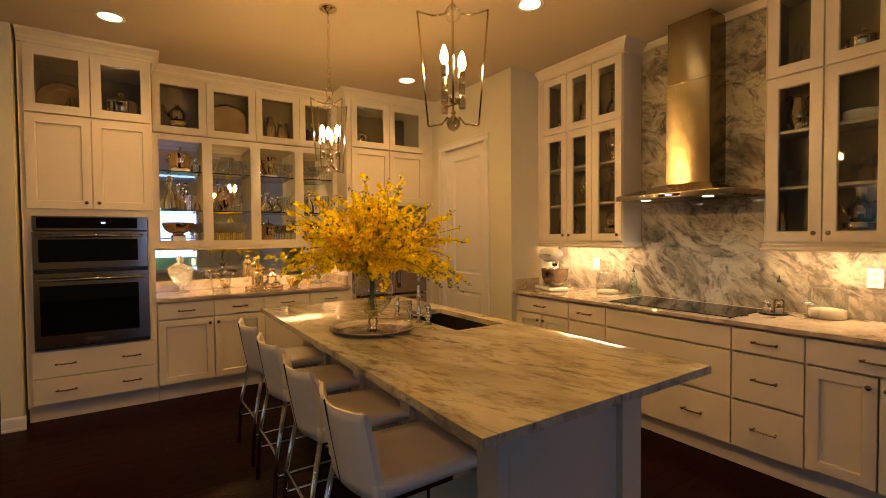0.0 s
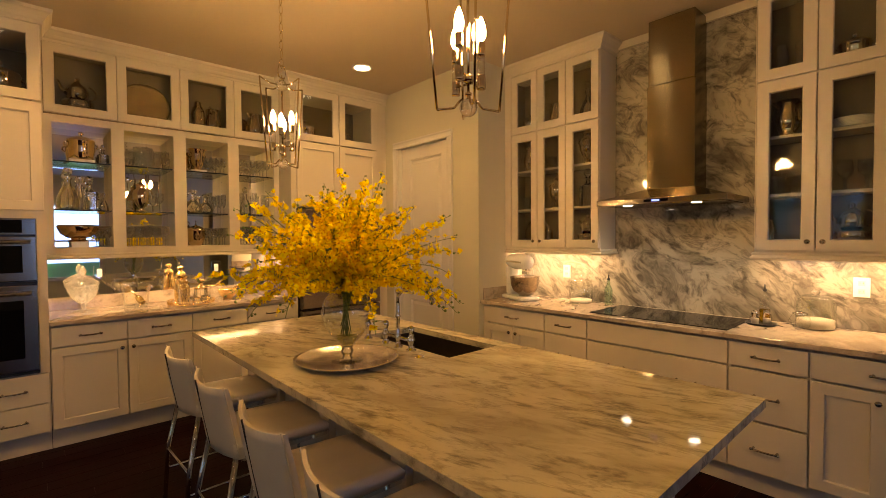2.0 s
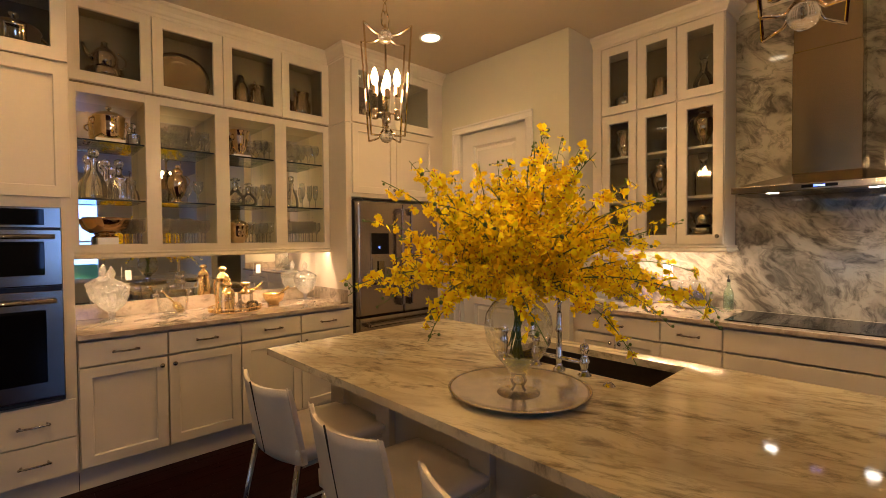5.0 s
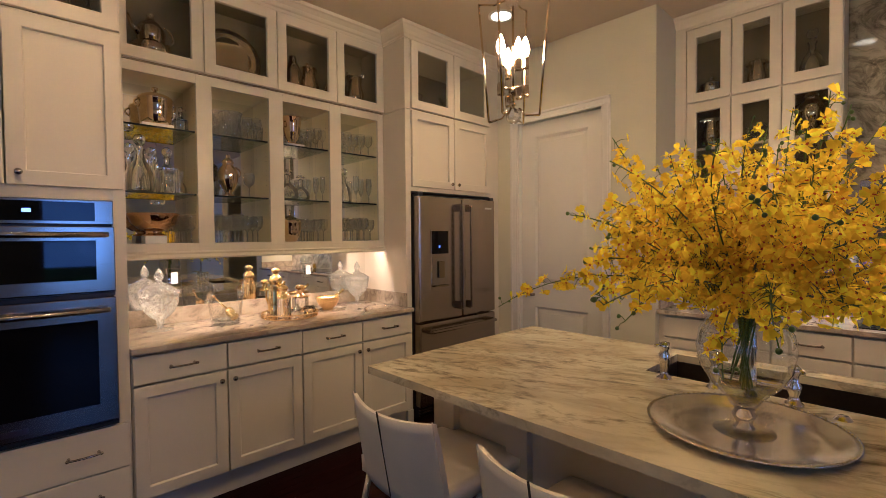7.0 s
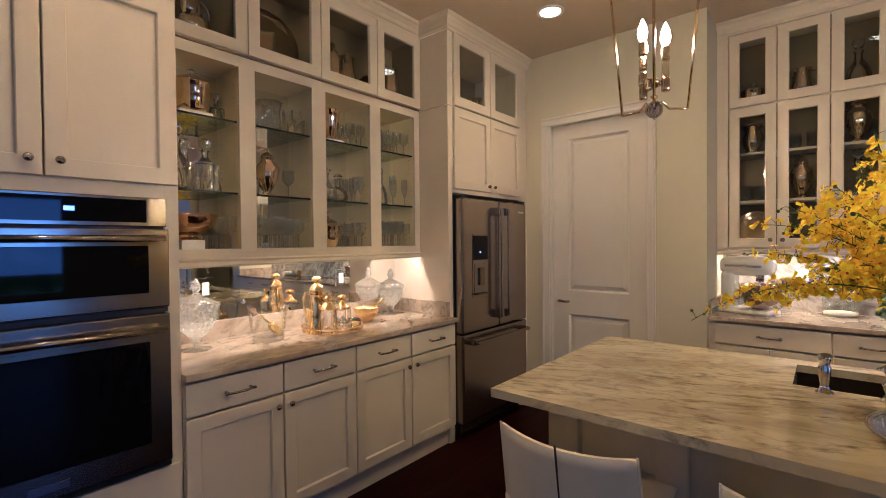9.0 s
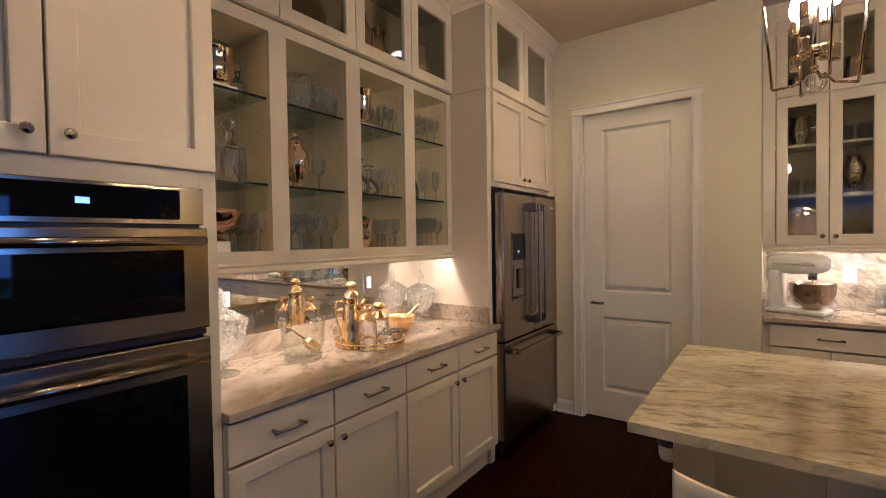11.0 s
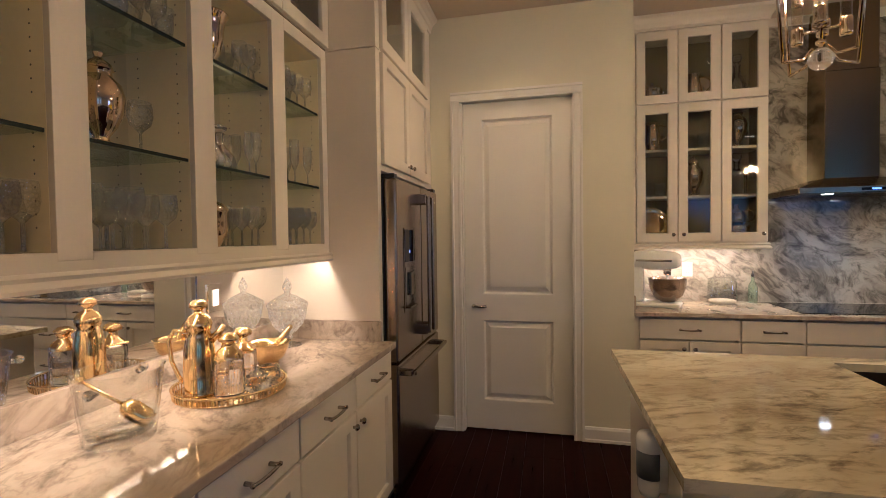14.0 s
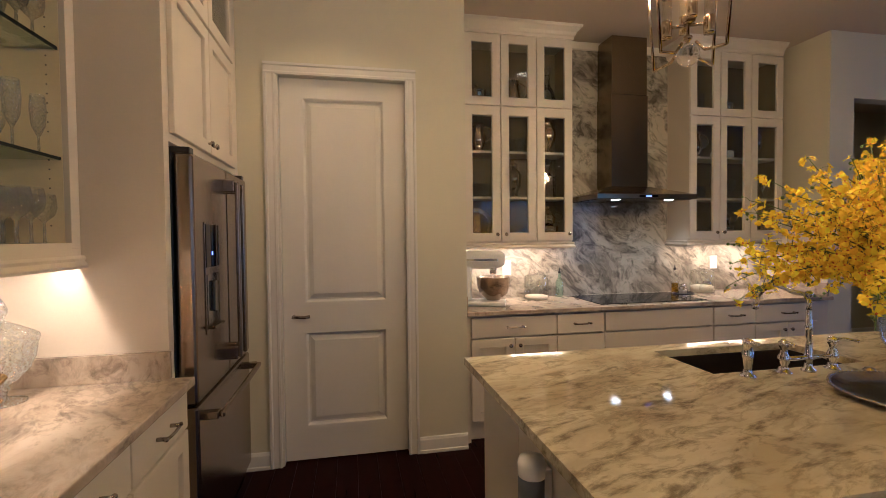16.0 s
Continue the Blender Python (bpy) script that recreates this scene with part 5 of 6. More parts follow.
def lidded_pot(m):
    root = thing("lidded_pot", "polished silver lidded ice bucket with two handles", "pot", m, "silver pots")
    part("bowl", lathe(B(), [(0, 0.0), (0.055, 0.0), (0.060, 0.006), (0.066, 0.012), (0.072, 0.06), (0.072, 0.115), (0.076, 0.12), (0.074, 0.124)], n=28), SILVER, root)
    bm = lathe(B(), [(0.074, 0.124), (0.070, 0.132), (0.045, 0.146), (0.012, 0.152), (0, 0.153)], n=28)
    lid = part("lid", bm, SILVER, root)
    part("finial", lathe(B(), [(0.006, 0.152), (0.006, 0.16), (0.015, 0.168), (0.014, 0.178), (0, 0.183)], n=14), SILVER, lid)
    for s in (0, 180):
        bm = B()
        loop_handle(bm, 0.070, 0.095, 0.017, 0.005)
        bmesh.ops.rotate(bm, verts=bm.verts, matrix=Matrix.Rotation(radians(s), 3, "Z"))
        part("handle", bm, SILVER, root)
    return root


def urn(m, metal=None, name="coffee_urn", label="gilt footed cocktail urn with a domed lid"):
    root = thing(name, label, "urn", m, "metal urns")
    k = metal or SILVER
    part("body", lathe(B(), [(0, 0), (0.035, 0), (0.037, 0.006), (0.02, 0.016), (0.018, 0.026), (0.035, 0.05), (0.052, 0.09), (0.056, 0.13), (0.048, 0.16), (0.03, 0.178), (0.028, 0.19), (0.033, 0.195)], n=26), k, root)
    part("lid", lathe(B(), [(0.032, 0.196), (0.028, 0.21), (0.012, 0.222), (0.008, 0.228), (0.013, 0.236), (0, 0.246)], n=20), k, root)
    bm = B()
    loop_handle(bm, 0.046, 0.145, 0.03, 0.0045)
    part("handle", bm, k, root)
    return root


def pitcher(m):
    root = thing("pitcher", "polished silver pitcher with a curved handle", "pitcher", m, "silver pitchers")
    part("body", lathe(B(), [(0, 0), (0.034, 0), (0.036, 0.006), (0.028, 0.014), (0.044, 0.04), (0.050, 0.07), (0.042, 0.11), (0.036, 0.13), (0.044, 0.158), (0.042, 0.158), (0.033, 0.13), (0.038, 0.1)], n=24), SILVER, root)
    bm = B()
    loop_handle(bm, 0.040, 0.10, 0.042, 0.0045)
    part("handle", bm, SILVER, root)
    part("spout", tube(B(), [(-0.034, 0, 0.135), (-0.05, 0, 0.152), (-0.062, 0, 0.165)], 0.012, 8, 0.006), SILVER, root)
    return root


def teapot(m):
    root = thing("teapot", "small silver teapot stacked on its warming bowl", "teapot", m, "silver teapots")
    part("bowl", lathe(B(), [(0, 0.0), (0.04, 0.0), (0.04, 0.008), (0.03, 0.016), (0.062, 0.045), (0.066, 0.075), (0.06, 0.078)], n=24), SILVER, root)
    part("body", lathe(B(), [(0.03, 0.078), (0.045, 0.1), (0.048, 0.13), (0.034, 0.155), (0.02, 0.165), (0.01, 0.178), (0.014, 0.188), (0, 0.198)], n=22), SILVER, root)
    bm = B()
    loop_handle(bm, -0.05, 0.13, 0.032, 0.004)
    bmesh.ops.rotate(bm, cent=(-0.05, 0, 0.13), verts=bm.verts, matrix=Matrix.Rotation(radians(180), 3, "Z"))
    part("handle", bm, SILVER, root)
    part("spout", tube(B(), [(0.04, 0, 0.11), (0.068, 0, 0.13), (0.078, 0, 0.165)], 0.011, 8, 0.005), SILVER, root)
    return root


def platter(m):
    root = thing("silver_platter", "large round engraved silver platter leaning on the back", "tray", m, "silver platters")
    bm = lathe(B(), [(0, 0), (0.12, 0.0), (0.15, 0.006), (0.175, 0.014), (0.182, 0.013), (0.182, 0.009), (0.15, 0.001), (0.12, -0.004), (0, -0.004)], n=40)
    bmesh.ops.rotate(bm, verts=bm.verts, matrix=Matrix.Rotation(radians(78), 3, "X"))
    bmesh.ops.translate(bm, verts=bm.verts, vec=(0, 0, 0.182))
    part("dish", bm, SILVER, root)
    return root


def shaker_bottle(m):
    root = thing("cocktail_shaker", "slim polished silver cocktail shaker", "shaker", m, "cocktail shakers")
    part("body", lathe(B(), [(0, 0), (0.032, 0), (0.034, 0.01), (0.037, 0.11), (0.034, 0.12)], n=22), SILVER, root)
    part("cap", lathe(B(), [(0.034, 0.121), (0.026, 0.145), (0.018, 0.155), (0.017, 0.175), (0.012, 0.18), (0, 0.182)], n=20), SILVER, root)
    return root


def bowl_on_stand(m):
    root = thing("copper_bowl", "wide copper-toned punch bowl on a low foot", "bowl", m)
    part("bowl", lathe(B(), [(0, 0.02), (0.05, 0.024), (0.085, 0.05), (0.10, 0.085), (0.104, 0.1), (0.101, 0.1), (0.095, 0.083), (0.08, 0.053), (0.045, 0.03), (0, 0.027)], n=32), COPPER, root)
    part("foot", lathe(B(), [(0.035, 0.022), (0.03, 0.012), (0.045, 0.004), (0.046, 0), (0, 0)], n=24), COPPER, root)
    return root


def plates(m):
    root = thing("plate_stack", "stack of white china plates in the cabinet", "plates", m, "plate stacks")
    for k in range(7):
        part("plate", lathe(B(), [(0, 0.002), (0.05, 0.001), (0.07, 0.006), (0.092, 0.011), (0.092, 0.013), (0.068, 0.009), (0.05, 0.005), (0, 0.005)], 0, 0, k * 0.0075, n=28), WHITEP, root)
    return root


def apothecary(m):
    root = thing("apothecary_jar", "footed cut glass jar with a pointed lid", "jar", m, "cut glass jars")
    part("foot", lathe(B(), [(0, 0.004), (0.03, 0.006), (0.053, 0.003), (0.054, 0), (0.05, 0)], n=24), JARG, root)
    part("bowl", lathe(B(), [(0.016, 0.006), (0.011, 0.02), (0.018, 0.035), (0.014, 0.045), (0.03, 0.055), (0.058, 0.085), (0.072, 0.12), (0.076, 0.15), (0.073, 0.153), (0.077, 0.157), (0.080, 0.165)], n=64, flute=0.035, lobes=16), JARG, root)
    lid = part("lid", lathe(B(), [(0.082, 0.166), (0.08, 0.176), (0.06, 0.19), (0.035, 0.205), (0.014, 0.216), (0.010, 0.224)], n=64, flute=0.035, lobes=16), JARG, root)
    part("finial", lathe(B(), [(0.010, 0.222), (0.018, 0.236), (0.019, 0.248), (0.011, 0.268), (0, 0.285)], n=12, flute=0.05, lobes=6), JARG, lid)
    return root


def ribbed_vase(m):
    bm = lathe(B(), [(0, 0.006), (0.05, 0.005), (0.056, 0.0), (0.062, 0.012), (0.064, 0.06), (0.058, 0.11), (0.066, 0.16), (0.073, 0.172), (0.070, 0.172), (0.055, 0.11), (0.060, 0.06), (0.056, 0.02), (0, 0.014)], n=72, flute=0.05, lobes=18)
    return solid("glass_vase", bm, FACET, "wide ribbed clear glass vase on a shelf", "vase", m)


def wine_cooler(m):
    root = thing("wine_cooler", "gilt silver footed wine cooler with a flared rim", "bucket", m)
    part("body", lathe(B(), [(0, 0), (0.044, 0), (0.045, 0.006), (0.030, 0.014), (0.028, 0.022), (0.045, 0.045), (0.056, 0.09), (0.062, 0.14), (0.068, 0.175), (0.078, 0.186), (0.079, 0.19), (0.074, 0.19), (0.062, 0.172), (0.054, 0.12), (0.04, 0.05), (0, 0.04)], n=32), SILVER, root)
    for sgn in (0, 180):
        bm = B()
        loop_handle(bm, 0.060, 0.135, 0.020, 0.004)
        bmesh.ops.rotate(bm, verts=bm.verts, matrix=Matrix.Rotation(radians(sgn), 3, "Z"))
        part("handle", bm, SILVER, root)
    return root


def tureen(m):
    root = thing("ice_bucket", "egg-shaped gilt silver ice bucket with a ring handle lid", "ice bucket", m, "silver pots")
    part("bowl", lathe(B(), [(0, 0), (0.042, 0), (0.044, 0.005), (0.050, 0.012), (0.068, 0.045), (0.076, 0.085), (0.076, 0.125), (0.079, 0.128), (0.079, 0.134)], n=32), SILVER, root)
    lid = part("lid", lathe(B(), [(0.078, 0.1345), (0.076, 0.142), (0.060, 0.162), (0.030, 0.176), (0.012, 0.180), (0.010, 0.188), (0, 0.19)], n=32), SILVER, root)
    part("ring", tube(B(), arc((0, 0, 0.207), 0.017, -90, 270, 18), 0.004, 8, cap=False), SILVER, lid)
    return root


def round_decanter(m):
    root = thing("decanter", "wide-bodied clear glass decanter with a flat stopper", "decanter", m, "decanters")
    part("bottle", lathe(B(), [(0, 0.004), (0.04, 0.002), (0.062, 0.012), (0.068, 0.035), (0.058, 0.07), (0.030, 0.10), (0.017, 0.12), (0.015, 0.15), (0.022, 0.16)], n=28), CRYSTAL, root)
    part("stopper", lathe(B(), [(0.012, 0.158), (0.014, 0.166), (0.030, 0.176), (0.033, 0.184), (0.022, 0.194), (0, 0.197)], n=20), CRYSTAL, root)
    return root


KINDS = {"vase": ribbed_vase, "cooler": wine_cooler, "tureen": tureen, "round": round_decanter, "goblet": goblet, "flute": flute, "tumbler": tumbler, "decanter": decanter, "square": square_decanter, "pot": lidded_pot, "urn": urn, "pitcher": pitcher, "teapot": teapot,
         "platter": platter, "shaker": shaker_bottle, "bowl": bowl_on_stand, "plates": plates, "jar": apothecary}
S0, S1, S2, S3 = 1.4202, 1.7122, 2.0852, 2.4432
rt = random.Random(3)


def rank(key, xs, ys, z, sc=1.0, miss=0.0):
    for x in xs:
        for y in ys:
            if rt.random() >= miss:
                place(key, x + rt.uniform(-0.006, 0.006), y + rt.uniform(-0.006, 0.006), z, rt.uniform(0, 360), sc * rt.uniform(0.94, 1.05))


# bay one
solid("riser_block", boxes((0.41, 0.57, 5.26, 5.39, S2, S2 + 0.028), bev=0.002), WHITEP, "flat white block under the silver pot", "stand")
place("pot", 0.49, 5.325, S2 + 0.0282, 8, 1.22)
place("square", 0.632, 5.37, S2, 20, 0.75)
place("decanter", 0.40, 5.29, S1, 10, 1.3)
place("square", 0.53, 5.27, S1, 12, 1.18)
place("decanter", 0.475, 5.385, S1, 40, 1.1)
place("goblet", 0.60, 5.33, S1, 0, 0.95)
place("decanter", 0.635, 5.40, S1, 0, 0.6)
place("bowl", 0.465, 5.315, S0 + 0.045, 0, 1.3)
solid("riser_block", boxes((0.41, 0.52, 5.26, 5.37, S0, S0 + 0.0448), bev=0.002), WHITEP, "small white block under the copper bowl", "stand")
rank("goblet", (0.60, 0.645), (5.25, 5.325, 5.40), S0, 1.05)
# bay two
place("vase", 0.905, 5.31, S2, 3, 1.0)
rank("goblet", (0.80, 1.00, 1.055), (5.27, 5.36), S2, 0.95)
place("tumbler", 1.06, 5.25, S2, 0, 0.9)
place("urn", 0.88, 5.295, S1, 15, 1.12)
place("goblet", 1.015, 5.30, S1, 0, 1.05)
rank("tumbler", (0.79,), (5.27, 5.37), S1, 0.9)
rank("goblet", (0.79, 0.852, 0.915, 0.978, 1.041), (5.24, 5.32, 5.40), S0, 1.1)
# bay three
solid("riser_block", boxes((1.26, 1.39, 5.25, 5.37, S2, S2 + 0.022), bev=0.002), WHITEP, "flat white block under the silver cooler", "stand")
place("cooler", 1.325, 5.31, S2 + 0.0222, 20, 1.0)
place("pitcher", 1.245, 5.39, S2, 200, 0.9)
rank("goblet", (1.44, 1.49, 1.535), (5.26, 5.36), S2, 0.95)
place("round", 1.28, 5.30, S1, 0, 1.1)
place("round", 1.39, 5.32, S1, 20, 0.95)
rank("flute", (1.47, 1.525), (5.25, 5.34), S1, 0.85)
place("goblet", 1.46, 5.41, S1, 0, 1.1)
place("tureen", 1.30, 5.31, S0, 70, 1.0)
rank("goblet", (1.42, 1.475, 1.53), (5.25, 5.33, 5.40), S0, 1.0)
# bay four
rank("goblet", (1.69, 1.75, 1.81, 1.87, 1.935), (5.26, 5.37), S2, 1.05)
place("decanter", 1.74, 5.30, S1, 0, 1.05)
rank("flute", (1.69, 1.81, 1.87, 1.935), (5.25, 5.36), S1, 1.0, 0.1)
rank("goblet", (1.69, 1.75, 1.81, 1.87, 1.935), (5.24, 5.32, 5.40), S0, 1.08)
# glazed boxes above
place("teapot", 0.475, 5.32, S3, 200, 1.6)
place("platter", 0.935, 5.36, S3, 0, 1.05)
place("shaker", 1.335, 5.30, S3, 0, 1.6)
place("pitcher", 1.47, 5.33, S3, 60, 1.5)
place("pitcher", 1.84, 5.30, S3, 30, 1.6)
place("platter", 1.74, 5.385, S3, 0, 0.62)
place("platter", -0.37, 5.16, 2.4255, 0, 0.95)
place("shaker", -0.30, 5.03, 2.4255, 0, 1.0)
place("pot", 0.04, 5.08, 2.4255, 10, 1.6)
place("pot", 2.30, 5.16, 2.4255, 20, 1.5)
place("pitcher", 2.72, 5.16, 2.4255, 0, 1.5)
place("tumbler", 2.83, 5.14, 2.4255, 0, 1.3)

# glazed cabinets beside the hood: for each column, what stands on the four boards, from the bottom up
STOCK = {3.488: ((0.222, ("dish", "tumbler", "pitcher", "pot")), (0.508, ("cups", "urn", "tumbler", "pitcher")), (0.802, ("teapot", "square", "urn", "decanter"))),
         1.492: ((0.150, ("cups", "tumbler", "pitcher", "flute")), (0.449, ("teapot", "goblet", "plates", "pot")), (0.764, ("pot", "flute", "urn", "round")))}
for y0, columns in STOCK.items():
    for c, kinds in columns:
        y = y0 - c
        for z, k in zip((1.3955, 1.7305, 2.0805, 2.4205), kinds):
            if k in ("tumbler", "goblet", "flute"):
                rank(k, (3.60, 3.69), (y - 0.05, y + 0.045), z, 1.05)
            elif k == "dish":
                place("platter", 3.70, y, z, -90, 0.72)
                place("plates", 3.61, y + 0.03, z, 0, 0.85)
            elif k == "cups":
                place("plates", 3.64, y, z, 0, 1.0)
                place("shaker", 3.60, y + 0.09, z, 0, 1.0)
                place("tumbler", 3.585, y - 0.09, z, 0, 0.9)
            else:
                place(k, 3.62 if k != "plates" else 3.64, y + 0.01, z, {"teapot": 70, "pitcher": 250, "urn": 80, "pot": 95}.get(k, 0), 1.0 if k in ("pot", "plates", "round") else 1.25 if k == "urn" else 1.35)
                if k in ("pitcher", "urn"):
                    place("goblet", 3.70, y - 0.06, z, 0, 0.95)

# ---- on the serving counter ----
CT = 0.9152
place("jar", 0.475, 5.27, CT, 0, 1.28)
place("jar", 1.868, 5.335, CT, 20, 1.2)
ice = thing("ice_bucket", "thick clear glass ice bucket with a gilt scoop", "ice bucket", at(0.81, 5.18, CT, 20) @ Matrix.Diagonal((1.38, 1.38, 1.4, 1)))
part("glass", lathe(B(), [(0, 0.0), (0.056, 0.0), (0.060, 0.004), (0.067, 0.06), (0.076, 0.135), (0.079, 0.138), (0.078, 0.138), (0.072, 0.135), (0.063, 0.06), (0.055, 0.018), (0, 0.016)], n=32), WARE, ice)
part("base", lathe(B(), [(0, 0.001), (0.056, 0.001), (0.0585, 0.005), (0.0595, 0.020), (0.056, 0.0215), (0.03, 0.0165), (0, 0.016)], n=32), WARE, ice, "thick clear glass base")
for sx in (-1, 1):
    bm = tube(B(), [(sx * 0.070, 0, 0.112), (sx * 0.084, 0, 0.114)], 0.006, 8)
    ball(bm, (sx * 0.090, 0, 0.115), 0.0095, 12)
    part("lug", bm, CRYSTAL, ice, "small glass ball lug")
bm = tube(B(), [(-0.012, 0.058, 0.118), (-0.004, 0.022, 0.088), (0.003, -0.004, 0.068)], 0.0034, 8)
ball(bm, (-0.013, 0.062, 0.121), 0.0075, 10)
sc = lathe(B(), [(0.004, 0.0), (0.014, 0.006), (0.019, 0.022), (0.018, 0.050), (0.016, 0.062), (0.0145, 0.062), (0.0165, 0.048), (0.016, 0.022), (0.010, 0.009), (0, 0.006)], n=16)
bmesh.ops.rotate(sc, verts=sc.verts, matrix=Vector((0.007, -0.032, -0.028)).to_track_quat("Z", "X").to_matrix())
bmesh.ops.translate(sc, verts=sc.verts, vec=(0.003, -0.003, 0.069))
tmp = bpy.data.meshes.new("scoop")
sc.to_mesh(tmp)
sc.free()
bm.from_mesh(tmp)
bpy.data.meshes.remove(tmp)
part("scoop", bm, GOLD, ice, "gilt ice scoop")
gt = thing("gallery_tray", "round gilt gallery tray with a pierced rim", "tray", at(1.215, 5.155, CT) @ Matrix.Diagonal((1.22, 1.22, 1.3, 1)))
part("dish", lathe(B(), [(0, 0.0), (0.145, 0.0), (0.150, 0.003), (0.150, 0.005), (0.145, 0.005), (0, 0.004)], n=40), GOLD, gt)
bm = B()
for k in range(72):
    a = 2 * math.pi * k / 72
    tube(bm, [(0.148 * math.cos(a), 0.148 * math.sin(a), 0.004), (0.150 * math.cos(a), 0.150 * math.sin(a), 0.022)], 0.0022, 4, cap=False)
lathe(bm, [(0.147, 0.021), (0.153, 0.021), (0.154, 0.026), (0.147, 0.026), (0.147, 0.021)], n=40)
part("gallery", bm, GOLD, gt, "pierced gilt rim")
TT = CT + 0.0068
pot = thing("coffee_pot", "tall gilt coffee pot with a long handle", "coffee pot", at(1.15, 5.225, TT, 110) @ Matrix.Diagonal((1.3, 1.3, 1.30, 1)))
part("body", lathe(B(), [(0, 0), (0.040, 0), (0.042, 0.006), (0.038, 0.012), (0.040, 0.06), (0.037, 0.12), (0.032, 0.15), (0.027, 0.165), (0.031, 0.172), (0.031, 0.182)], n=28), GOLD, pot)
lid = part("lid", lathe(B(), [(0.033, 0.182), (0.033, 0.19), (0.024, 0.205), (0.012, 0.212), (0.010, 0.22), (0.022, 0.228), (0.022, 0.238), (0.012, 0.247), (0, 0.249)], n=24), GOLD, pot)
part("handle", tube(B(), [(0.030, 0, 0.165), (0.062, 0, 0.168), (0.074, 0, 0.14), (0.070, 0, 0.09), (0.052, 0, 0.045), (0.040, 0, 0.03)], 0.0055, 8), GOLD, pot)
part("spout", tube(B(), [(-0.030, 0, 0.14), (-0.05, 0, 0.16), (-0.062, 0, 0.178)], 0.012, 8, 0.006), GOLD, pot)


def glass_shaker(m, s):
    root = thing("cocktail_bottle", "ribbed clear glass bottle with a gilt cap", "bottle", m, "gilt capped bottles")
    part("bottle", lathe(B(), [(0, 0.003), (0.034, 0.002), (0.036, 0.006), (0.036, 0.09), (0.034, 0.1)], n=28, flute=0.03, lobes=14), CRYSTAL, root)
    part("cap", lathe(B(), [(0.036, 0.1), (0.036, 0.108), (0.028, 0.122), (0.018, 0.13), (0.017, 0.142), (0.025, 0.148), (0.025, 0.156), (0.014, 0.166), (0, 0.168)], n=24), GOLD, root)
    root.scale = (s, s, s)
    return root


g0 = glass_shaker(at(1.15, 5.11, TT), 1.27)
g1 = thing("cocktail_bottle", "square clear glass bottle with a gilt shoulder and cap", "bottle", at(1.295, 5.165, TT, 25) @ Matrix.Diagonal((1.3, 1.3, 1.3, 1)), "gilt capped bottles")
part("bottle", boxes((-0.032, 0.032, -0.032, 0.032, 0, 0.088), bev=0.007), CRYSTAL, g1)
bm = boxes((-0.033, 0.033, -0.033, 0.033, 0.0885, 0.095), bev=0.002)
lathe(bm, [(0.033, 0.095), (0.02, 0.108), (0.013, 0.114), (0.013, 0.128)], n=20)
part("collar", bm, GOLD, g1, "gilt shoulder")
part("cap", lathe(B(), [(0.012, 0.128), (0.024, 0.133), (0.026, 0.141), (0.018, 0.152), (0, 0.155)], n=20), GOLD, g1)
cr = thing("crystal_box", "small cut crystal pot with a dark metal lid", "jar", at(1.215, 5.05, TT) @ Matrix.Diagonal((1.25, 1.25, 1.25, 1)))
part("pot", lathe(B(), [(0, 0.002), (0.026, 0.001), (0.036, 0.012), (0.038, 0.028), (0.030, 0.042)], n=20, flute=0.06, lobes=10), CRYSTAL, cr)
part("lid", lathe(B(), [(0.020, 0.042), (0.018, 0.052), (0.006, 0.058), (0.010, 0.064), (0, 0.07)], n=16), PULL, cr)
solid("crystal_cup", lathe(B(), [(0, 0.002), (0.024, 0.001), (0.033, 0.012), (0.034, 0.03), (0.030, 0.05), (0.028, 0.05), (0.030, 0.03), (0.026, 0.012), (0, 0.008)], n=30, flute=0.05, lobes=10), CRYSTAL, "small open cut crystal cup on the gilt tray", "cup", at(1.31, 5.07, TT) @ Matrix.Diagonal((1.2, 1.2, 1.2, 1)))
gb = thing("gilt_bowl", "small gilt footed bowl with a serving spoon", "bowl", at(1.54, 5.225, CT) @ Matrix.Diagonal((1.3, 1.3, 1.35, 1)))
part("bowl", lathe(B(), [(0, 0), (0.034, 0), (0.030, 0.01), (0.05, 0.025), (0.062, 0.05), (0.067, 0.068), (0.071, 0.07), (0.064, 0.07), (0.058, 0.05), (0.04, 0.03), (0, 0.02)], n=28), GOLD, gb)
part("spoon", tube(B(), [(0.0, 0, 0.04), (0.04, -0.02, 0.075), (0.085, -0.03, 0.105)], 0.006, 8, 0.009), GOLD, gb, "gilt serving spoon")

# ---- on the range counter ----
mix = thing("stand_mixer", "white enamel stand mixer with a steel bowl", "stand mixer", at(3.47, 3.30, CT, 70) @ Matrix.Diagonal((1.1, 1.1, 1.13, 1)))
bm = boxes((-0.17, 0.14, -0.09, 0.09, 0.0, 0.03), bev=0.013)
part("base", bm, WHITEP, mix)
bm = boxes((0.06, 0.14, -0.05, 0.05, 0.025, 0.26), bev=0.02)
part("column", bm, WHITEP, mix)
bm = lathe(B(), [(0, 0), (0.045, 0.006), (0.058, 0.04), (0.064, 0.12), (0.062, 0.22), (0.052, 0.29), (0.035, 0.315), (0, 0.32)], n=24)
bmesh.ops.rotate(bm, verts=bm.verts, matrix=Matrix.Rotation(radians(-90), 3, "Y"))
bmesh.ops.translate(bm, verts=bm.verts, vec=(0.15, 0, 0.30))
head = part("head", bm, WHITEP, mix)
part("band", boxes((-0.12, 0.10, -0.0655, 0.0655, 0.292, 0.306), bev=0.003), CHROME, head, "chrome trim band")
